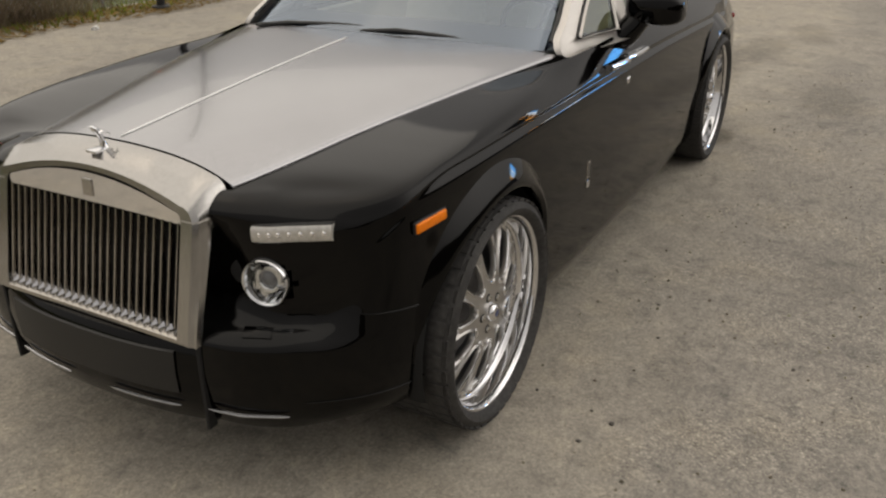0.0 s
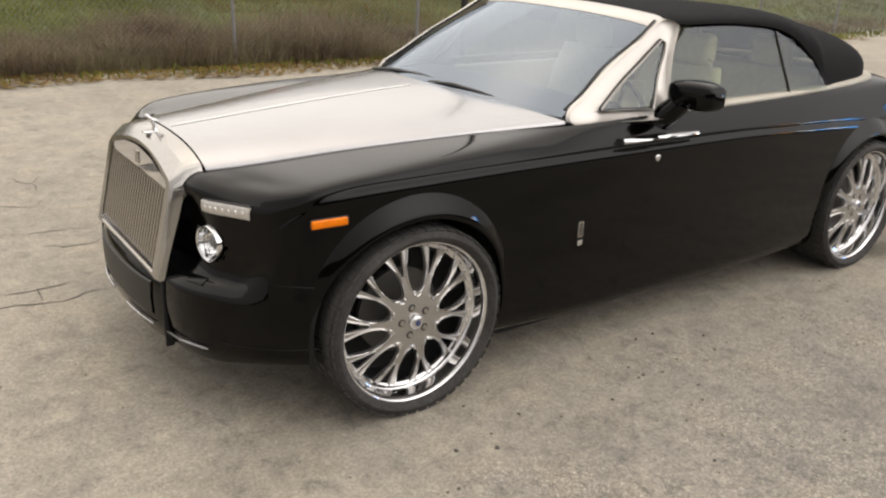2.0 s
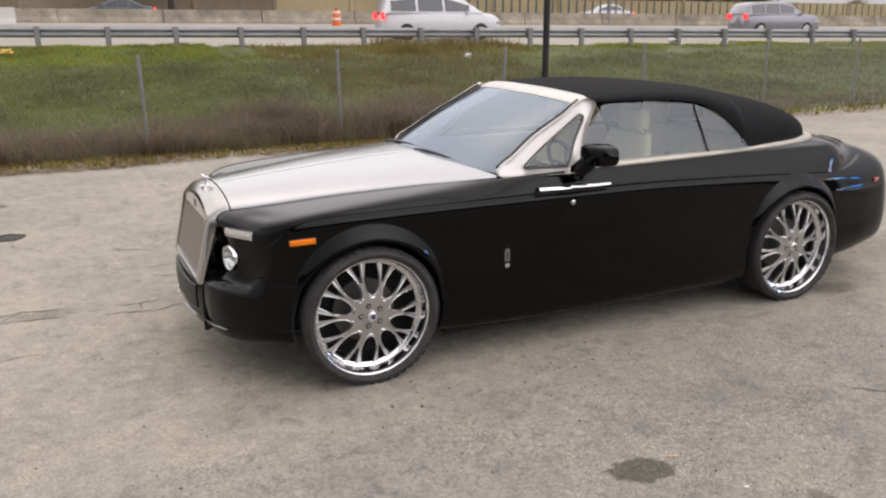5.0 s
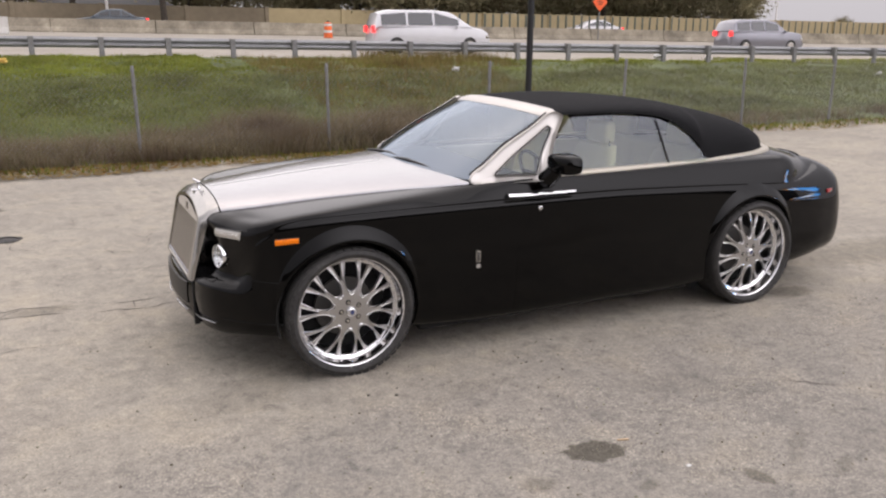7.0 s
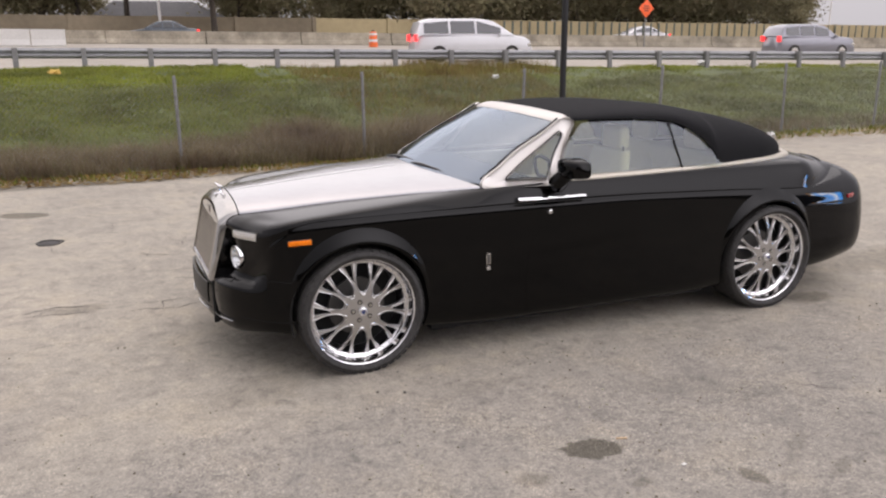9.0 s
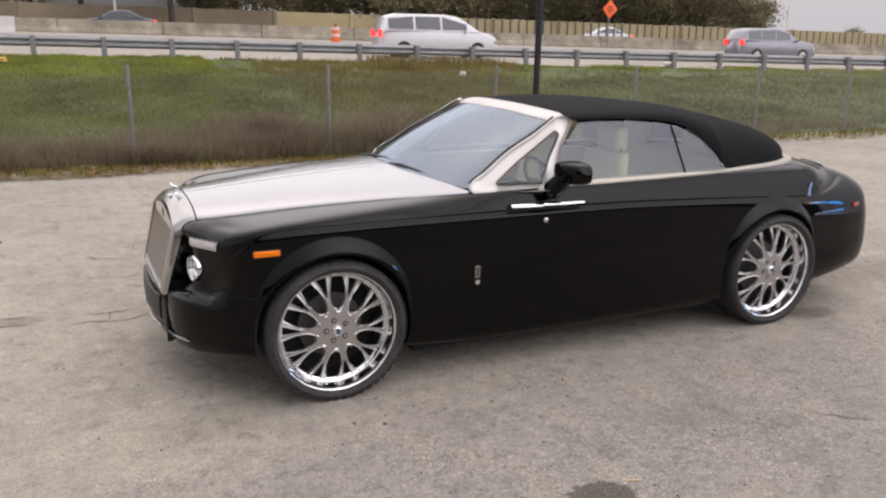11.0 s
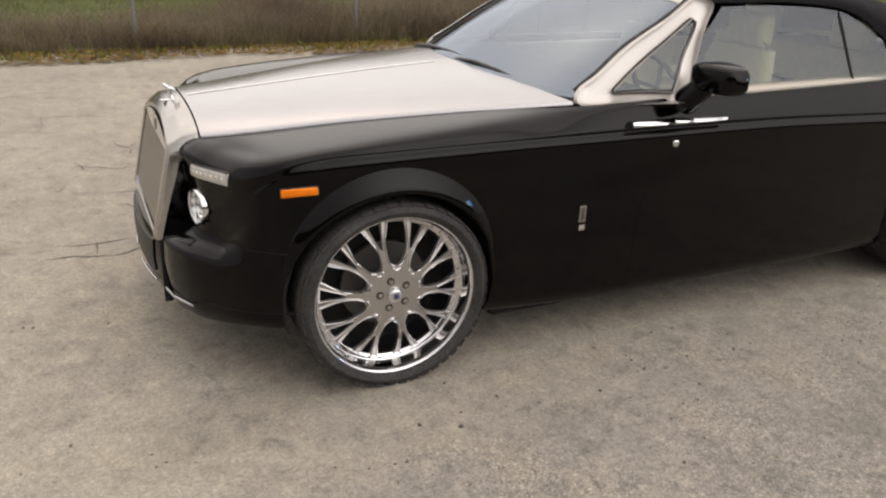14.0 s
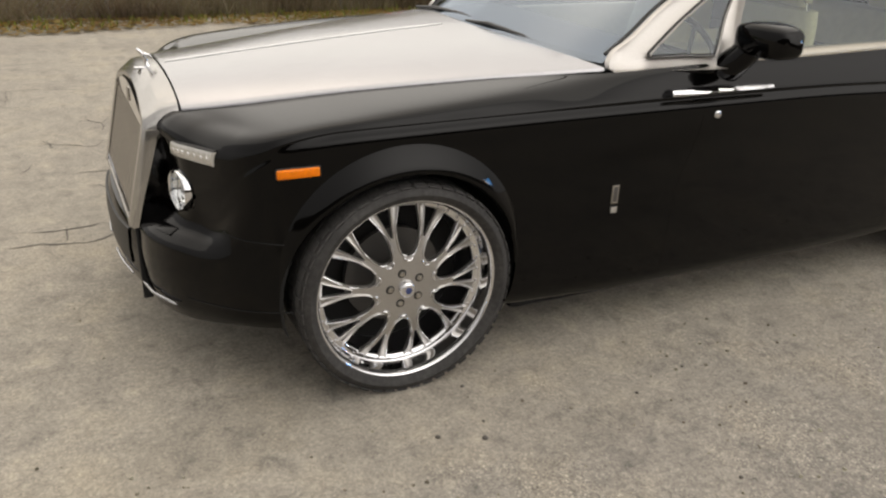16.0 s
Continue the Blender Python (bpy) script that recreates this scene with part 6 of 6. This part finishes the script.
def vehicle(kind, paint, label, x, d, turn=0):
    """A passing car; its nose points to its own -x."""
    L, W, low, top = side_profile(kind)
    p = road_at(x, d)
    ob = thing("highway_" + {"van": "minivan", "suv": "suv", "sedan": "sedan"}[kind], label, "car", p)
    bm = bmesh.new()
    base = 0.28
    rows = []
    for xx in np.linspace(0, L, 40):
        zt = float(np.interp(xx, [q[0] for q in low], [q[1] for q in low]))
        nose = min(1.0, 0.72 + 0.28 * math.sin(math.pi * min(1, max(0.02, xx / L)) ** 0.9) ** 0.4)
        w = W / 2 * nose
        half = [(w * 0.93, base), (w, base + 0.12), (w, (base + zt) / 2), (w * 0.98, zt - 0.12), (w * 0.93, zt - 0.03), (w * 0.8, zt), (0, zt + 0.02)]
        rows.append([(xx - L / 2, -y, z) for y, z in half] + [(xx - L / 2, y, z) for y, z in reversed(half[:-1])])
    vs = grid(bm, rows)
    bm.faces.new(vs[0]), bm.faces.new(list(reversed(vs[-1])))
    body = part("body", bm, paint, ob, angle=50)
    bm = bmesh.new()
    rows = []
    for xx in np.linspace(top[0][0], top[-1][0], 26):
        zt = float(np.interp(xx, [q[0] for q in top], [q[1] for q in top]))
        zb = float(np.interp(xx, [q[0] for q in low], [q[1] for q in low])) - 0.03
        w0, w1 = W / 2 * 0.94, W / 2 * (0.94 - 0.22 * max(0.02, (zt - zb)) / 0.65)
        half = [(w0, zb), (w1 + 0.02, max(zb, zt - 0.06)), (w1 - 0.05, zt - 0.01), (0, zt + 0.015)]
        rows.append([(xx - L / 2, -y, z) for y, z in half] + [(xx - L / 2, y, z) for y, z in reversed(half[:-1])])
    grid(bm, rows)
    part("cabin", bm, paint, ob, angle=50)
    for side in (-1, 1):
        cuts = np.linspace(top[0][0] + 0.55, top[-1][0] - 0.25, 4)
        for a, b in zip(cuts[:-1], cuts[1:]):
            bm = bmesh.new()
            q = []
            for xx in (a + 0.05, b - 0.05):
                zt = float(np.interp(xx, [q_[0] for q_ in top], [q_[1] for q_ in top]))
                zb = float(np.interp(xx, [q_[0] for q_ in low], [q_[1] for q_ in low]))
                w0, w1 = W / 2 * 0.94, W / 2 * (0.94 - 0.22 * max(0.02, (zt - zb)) / 0.65)
                hi = zt - 0.10
                f = (hi - zb) / max(0.05, zt - 0.06 - zb)
                q.append(((xx - L / 2, side * (w0 + 0.004), zb + 0.04), (xx - L / 2, side * (w0 + (w1 + 0.02 - w0) * min(1, f) + 0.006), hi)))
            bm.faces.new([bm.verts.new(v) for v in (q[0][0], q[1][0], q[1][1], q[0][1])])
            thicken(bm, 0.004)
            part("side_window", bm, CARGLASS, ob, smooth=False)
    for wx in (0.19 * L, 0.80 * L):
        for side in (-1, 1):
            bm = bmesh.new()
            lathe(bm, [(0.0, -0.10), (0.2, -0.105), (0.22, -0.09), (0.32, -0.10), (0.34, -0.06), (0.34, 0.09), (0.0, 0.09)], 24)
            w = part("wheel", bm, RUBBER, ob)
            w.matrix_basis = pose(wx - L / 2, side * (W / 2 - 0.12), 0.34, 0, 0, 0 if side < 0 else 180)
            bm = bmesh.new()
            lathe(bm, [(0.0, -0.112), (0.08, -0.112), (0.20, -0.107)], 20)
            part("wheel_rim", bm, STEEL, w)
    for side in (-1, 1):
        bm = bmesh.new()
        zt = 0.98 if kind != "sedan" else 0.78
        box(bm, (L / 2 - 0.06, side * (W / 2 - 0.2), zt), (0.12, 0.26, 0.16 if kind == "sedan" else 0.28), 0.03)
        part("tail_lamp", bm, BRAKE, ob)
        bm = bmesh.new()
        box(bm, (-L / 2 + 0.16, side * (W / 2 - 0.26), 0.68), (0.16, 0.3, 0.13), 0.03)
        part("head_lamp", bm, STEEL, ob)
        bm = bmesh.new()
        box(bm, (-L / 2 + 0.30 * L, side * (W / 2 + 0.06), 1.08 if kind != "sedan" else 0.98), (0.10, 0.18, 0.13), 0.03)
        part("mirror", bm, paint, ob)
    ob.rotation_euler = (0, 0, radians(turn - 9))
    return ob


CARGLASS = mat("car_glass", (0.02, 0.022, 0.025), 0.06, coat=1.0)
BRAKE = mat("brake_lamp", (0.6, 0.02, 0.02), 0.3, emit=(1.0, 0.05, 0.05, 1.2), var=0.05)
P_WHITE = mat("pearl_white", (0.612, 0.612, 0.629), 0.3, coat=1.0, var=0.02, scale=3)
P_GREY = mat("mid_grey_paint", (0.228, 0.228, 0.258), 0.3, 0.3, coat=1.0, var=0.03, scale=3)
P_DARK = mat("dark_blue_paint", (0.05, 0.065, 0.08), 0.3, 0.2, coat=1.0, var=0.03, scale=3)
vehicle("van", P_WHITE, "pearl white minivan on the highway", 13.7, 7.4, 180)
vehicle("suv", P_GREY, "grey sport utility car on the highway", 34.6, 12.5, 180)
vehicle("sedan", P_DARK, "dark blue sedan on the far lanes", 3.7, 33, 0)
vehicle("sedan", P_WHITE, "white sedan on the far lanes", 39.5, 35, 0)


# ---- on the asphalt ----
def crack_strip(vs, fs, pts, width, r):
    """A ragged dark joint a few millimetres wide, tapering to its ends."""
    path = []
    for (xa, ya), (xb, yb) in zip(pts[:-1], pts[1:]):
        m = max(2, int(math.hypot(xb - xa, yb - ya) / 0.05))
        for k in range(m):
            t = k / m
            path.append((xa + (xb - xa) * t, ya + (yb - ya) * t))
    path.append(pts[-1])
    n = len(path)
    k0 = len(vs)
    off = 0.0
    for i, (x, y) in enumerate(path):
        a, b = path[max(0, i - 1)], path[min(n - 1, i + 1)]
        d = math.hypot(b[0] - a[0], b[1] - a[1]) or 1.0
        nx, ny = -(b[1] - a[1]) / d, (b[0] - a[0]) / d
        off = 0.75 * off + r.uniform(-0.018, 0.018)
        w = width * 0.75 * (0.25 if noise.noise((x * 2.3, y * 2.3, 5.0)) < -0.2 else 1.0) * (0.25 + 0.75 * math.sin(math.pi * (i + 0.5) / n)) * r.uniform(0.4, 1.3)
        x, y = x + nx * off, y + ny * off
        vs += [(x - nx * w, y - ny * w, 0.003), (x + nx * w, y + ny * w, 0.003)]
        if i:
            q = k0 + 2 * i
            fs.append((q - 2, q - 1, q + 1, q))


r5 = np.random.RandomState(31)
vs, fs = [], []
for pts, w in (
    (((-3.6, 1.15), (-2.9, 1.18), (-2.27, 1.12), (-1.88, 1.24), (-1.59, 1.18), (-1.3, 1.12), (-1.02, 1.07), (-0.8, 1.11), (-0.5, 1.07)), 0.011), (((-2.9, 1.02), (-2.27, 1.07), (-1.75, 1.02), (-1.47, 0.96), (-1.27, 0.91), (-1.0, 0.87), (-0.87, 0.93), (-0.6, 0.90), (-0.3, 0.87)), 0.011),
    (((-2.05, 1.06), (-1.9, 1.22)), 0.009), (((-1.10, 0.92), (-1.08, 1.03), (-1.05, 1.1)), 0.008), (((-1.9, 2.06), (-1.4, 2.03), (-1.15, 2.02), (-0.82, 1.99), (-0.5, 1.95)), 0.009), (((-1.29, 2.10), (-1.19, 2.28)), 0.007),
    (((-0.82, 3.38), (-0.77, 3.19), (-0.70, 3.17), (-0.64, 3.30)), 0.009), (((-0.72, 3.17), (-0.73, 2.95)), 0.006), (((-1.15, 2.74), (-0.94, 2.63), (-0.81, 2.56), (-0.76, 2.70)), 0.011), (((-1.16, 2.82), (-1.11, 2.63), (-1.06, 2.58)), 0.008),
    (((-0.91, 1.72), (-0.86, 1.74), (-0.82, 1.67), (-0.6, 1.7)), 0.008), (((-1.6, 4.45), (-1.19, 4.41), (-0.75, 4.27), (-0.1, 4.32)), 0.007), (((-1.6, 3.93), (-1.12, 3.79)), 0.006), (((-1.35, 4.42), (-1.33, 4.1), (-1.38, 3.9)), 0.006),
    (((0.0, 3.27), (0.15, 3.25), (0.26, 3.21), (0.47, 3.25)), 0.010), (((-0.54, 2.08), (-0.49, 1.99), (-0.47, 1.77)), 0.009), (((-0.73, 2.67), (-0.35, 2.87), (0.08, 3.04)), 0.007), (((-2.0, 3.55), (-1.95, 3.1), (-1.5, 3.0), (-1.3, 3.15)), 0.006),
    (((-2.2, 5.2), (-1.5, 5.45), (-1.1, 5.5)), 0.006), (((-2.6, 2.6), (-2.1, 2.55), (-1.7, 2.62)), 0.005), (((-3.2, 3.0), (-2.7, 3.35), (-2.15, 3.55)), 0.006), (((2.40, -2.25), (2.49, -2.31), (2.63, -2.44)), 0.008), (((-2.4, 0.2), (-1.9, 0.32), (-1.5, 0.28)), 0.004)):
    crack_strip(vs, fs, pts, w, r5)
CRACK = mat("crack_dirt", (0.129, 0.118, 0.103), 0.95, var=0.3, scale=12)
tagged(raw_ob("asphalt_cracks", vs, fs, CRACK), "thin dark branching cracks in the asphalt lot", "crack", kind="structure")

# small utility cover in a broken ring
cover = thing("utility_cover", "small dark iron utility cover in broken asphalt", "cover", (-2.0, 3.6, 0.0))
IRON = mat("dark_iron", (0.05, 0.047, 0.045), 0.7, 0.4, var=0.3, scale=40, bump=0.3, bscale=60)
bm = bmesh.new()
lathe(bm, [(0.0, 0.006), (0.085, 0.006), (0.095, 0.003), (0.097, -0.01)], 24, "z")
part("cover_lid", bm, IRON, cover)
bm = bmesh.new()
lathe(bm, [(0.102, -0.01), (0.105, 0.010), (0.125, 0.012), (0.133, 0.0)], 24, "z")
for v in bm.verts:
    if v.co.length > 0.12:
        s = 1 + 0.25 * noise.noise((v.co.x * 14, v.co.y * 14, 2.0))
        v.co.x *= s
        v.co.y *= s
part("cover_ring", bm, mat("tar_ring", (0.045, 0.043, 0.04), 0.85, var=0.3, scale=50), cover)

# loose stones and grit
STONE = ramp_mat("loose_stone", [(0.198, 0.182, 0.16), (0.342, 0.319, 0.281), (0.274, 0.251, 0.22), (0.502, 0.479, 0.433)], patch=3.0)


def stones(name, spots, label, seed):
    r = np.random.RandomState(seed)
    vs, fs = [], []
    for x, y, s in spots:
        k = len(vs)
        a = r.uniform(0, 6.28)
        for i in range(5):
            q = a + i * 1.257
            d = s * r.uniform(0.7, 1.2)
            vs.append((x + d * math.cos(q), y + d * math.sin(q), 0.0))
        for i in range(5):
            q = a + 0.4 + i * 1.257
            d = s * r.uniform(0.35, 0.75)
            vs.append((x + d * math.cos(q), y + d * math.sin(q), s * r.uniform(0.6, 1.0)))
        for i in range(5):
            j = (i + 1) % 5
            fs += [(k + i, k + j, k + 5 + j, k + 5 + i)]
        fs.append(tuple(k + 5 + i for i in range(5)))
    return tagged(raw_ob(name, vs, fs, STONE), label, "stones", kind="stuff")


def on_lot(x, y):
    return not (-0.95 < x < 4.9 and -1.0 < y < 1.0)


grit = []
while len(grit) < 2200:
    x, y = r5.uniform(-3.5, 6.5), -2.2 + r5.normal() * 1.3
    if on_lot(x, y) and -5.4 < y < 4:
        grit.append((x, y, 0.0035 + 0.006 * r5.uniform() ** 4))
stones("loose_grit", grit, "small loose grit scattered over the asphalt", 2)
PEBBLE = mat("dark_pebble", (0.11, 0.10, 0.088), 0.9, var=0.3, scale=90)
for x, y, s in ((-0.03, -1.33, 0.016), (0.12, -1.40, 0.018), (0.16, -1.31, 0.012), (0.80, -1.92, 0.014), (0.19, -1.08, 0.012), (1.08, -1.30, 0.013), (0.79, -1.38, 0.014)):
    bm = bmesh.new()
    s *= 0.55
    bmesh.ops.create_icosphere(bm, subdivisions=2, radius=s)
    for v in bm.verts:
        v.co *= 1 + 0.35 * noise.noise(v.co * 60 + Vector((x * 9, y * 9, 0)))
        v.co.z = v.co.z * 0.55 + s * 0.4
    o = tagged(mesh_ob("pebble", bm, PEBBLE), "small dark pebble lying on the asphalt", "pebble", group="pebbles on the lot")
    o.location = (x, y, 0.0)

# litter
PAPER = mat("dirty_white_plastic", (0.593, 0.585, 0.562), 0.6, var=0.08, scale=20)
YELLOWISH = mat("yellow_scrap", (0.57, 0.38, 0.0912), 0.7, var=0.1, scale=20)


def scrap(name, x, y, z, s, m, label, tall=0.6):
    bm = bmesh.new()
    bmesh.ops.create_icosphere(bm, subdivisions=3, radius=1.0)
    for v in bm.verts:
        k = 1 + 0.7 * noise.noise(v.co * 1.7 + Vector((x, y, 0)))
        v.co = Vector((v.co.x * k * s, v.co.y * k * s * 0.7, (v.co.z * k * tall + 0.5 * tall) * s))
    o = tagged(mesh_ob(name, bm, m, angle=25), label, "litter")
    o.location = (x, y, z)


scrap("plastic_bag", 11.5, 7.45, 0.0, 0.085, PAPER, "crumpled white plastic bag at the foot of the fence", 1.0)
scrap("paper_scrap", 1.4, 7.9, 0.0, 0.04, PAPER, "small white paper scrap by the fence")
scrap("paper_scrap", 4.8, 6.8, 0.0, 0.05, PAPER, "white paper scrap on the asphalt edge")
for x, d, s in ((19.5, 11.5, 0.22), (22.5, 12.2, 0.16), (24.3, 6.0, 0.1), (9.6, 8.5, 0.1)):
    y = fence_y(x) + d
    scrap("paper_scrap", x, y, bank_z(x, y) + 0.08, s, PAPER, "white litter caught in the bank weeds")
x = -2.2
y = fence_y(x) + 11.2
scrap("yellow_scrap", x, y, bank_z(x, y) + 0.08, 0.17, YELLOWISH, "yellow plastic scrap lying on the grass bank", 0.4)
bm = bmesh.new()
box(bm, (0, 0, 0.003), (0.06, 0.012, 0.004), 0.001)
o = tagged(mesh_ob("wood_splinter", bm, mat("splinter", (0.5, 0.36, 0.22), 0.8, var=0.1, scale=60)), "thin pale wood splinter beside a wet stain", "litter")
o.matrix_basis = pose(0.99, -2.42, 0.001, 0, 0, -18)
bm = bmesh.new()
box(bm, (0, 0, 0.002), (0.03, 0.018, 0.003), 0.001)
o = tagged(mesh_ob("paper_scrap", bm, PAPER), "tiny white paper scrap on the asphalt", "litter")
o.matrix_basis = pose(1.12, -2.78, 0.001, 0, 0, 12)


# ---- lit display board across the lot, behind the camera ----
board = thing("display_board", "bright blue and white lit display board on two posts", "sign", (33.0, -15.6, 0.0))
board.matrix_basis = pose(33.0, -15.6, 0, 0, 0, -64)
for x in (-2.2, 2.2):
    bm = bmesh.new()
    lathe(bm, [(0.0, 4.2), (0.11, 4.2), (0.11, 0.0)], 16, "z")
    o = part("board_post", bm, POSTS, board)
    o.location = (x, 0.1, 0)
bm = bmesh.new()
box(bm, (0.7, 0.12, 5.2), (9.4, 0.3, 2.9), 0.03)
part("board_case", bm, SATIN, board)
SKYBLUE = mat("lit_blue", (0.05, 0.15, 0.4), 0.5, emit=(0.10, 0.42, 1.0, 11.0))
LITWHITE = mat("lit_white", (0.6, 0.6, 0.6), 0.5, emit=(0.95, 0.97, 1.0, 12.0))
LITORANGE = mat("lit_orange", (0.6, 0.3, 0.05), 0.5, emit=(1.0, 0.42, 0.06, 8.0))
for x, w, m, nm in ((-2.5, 2.7, SKYBLUE, "blue_panel"), (-0.55, 1.1, LITWHITE, "white_panel"), (0.95, 1.8, SKYBLUE, "blue_panel"), (2.4, 1.0, LITWHITE, "white_panel"), (4.5, 0.9, LITORANGE, "orange_panel")):
    bm = bmesh.new()
    box(bm, (x, -0.05, 5.2), (w, 0.04, 2.5), 0.01)
    part(nm, bm, m, board)
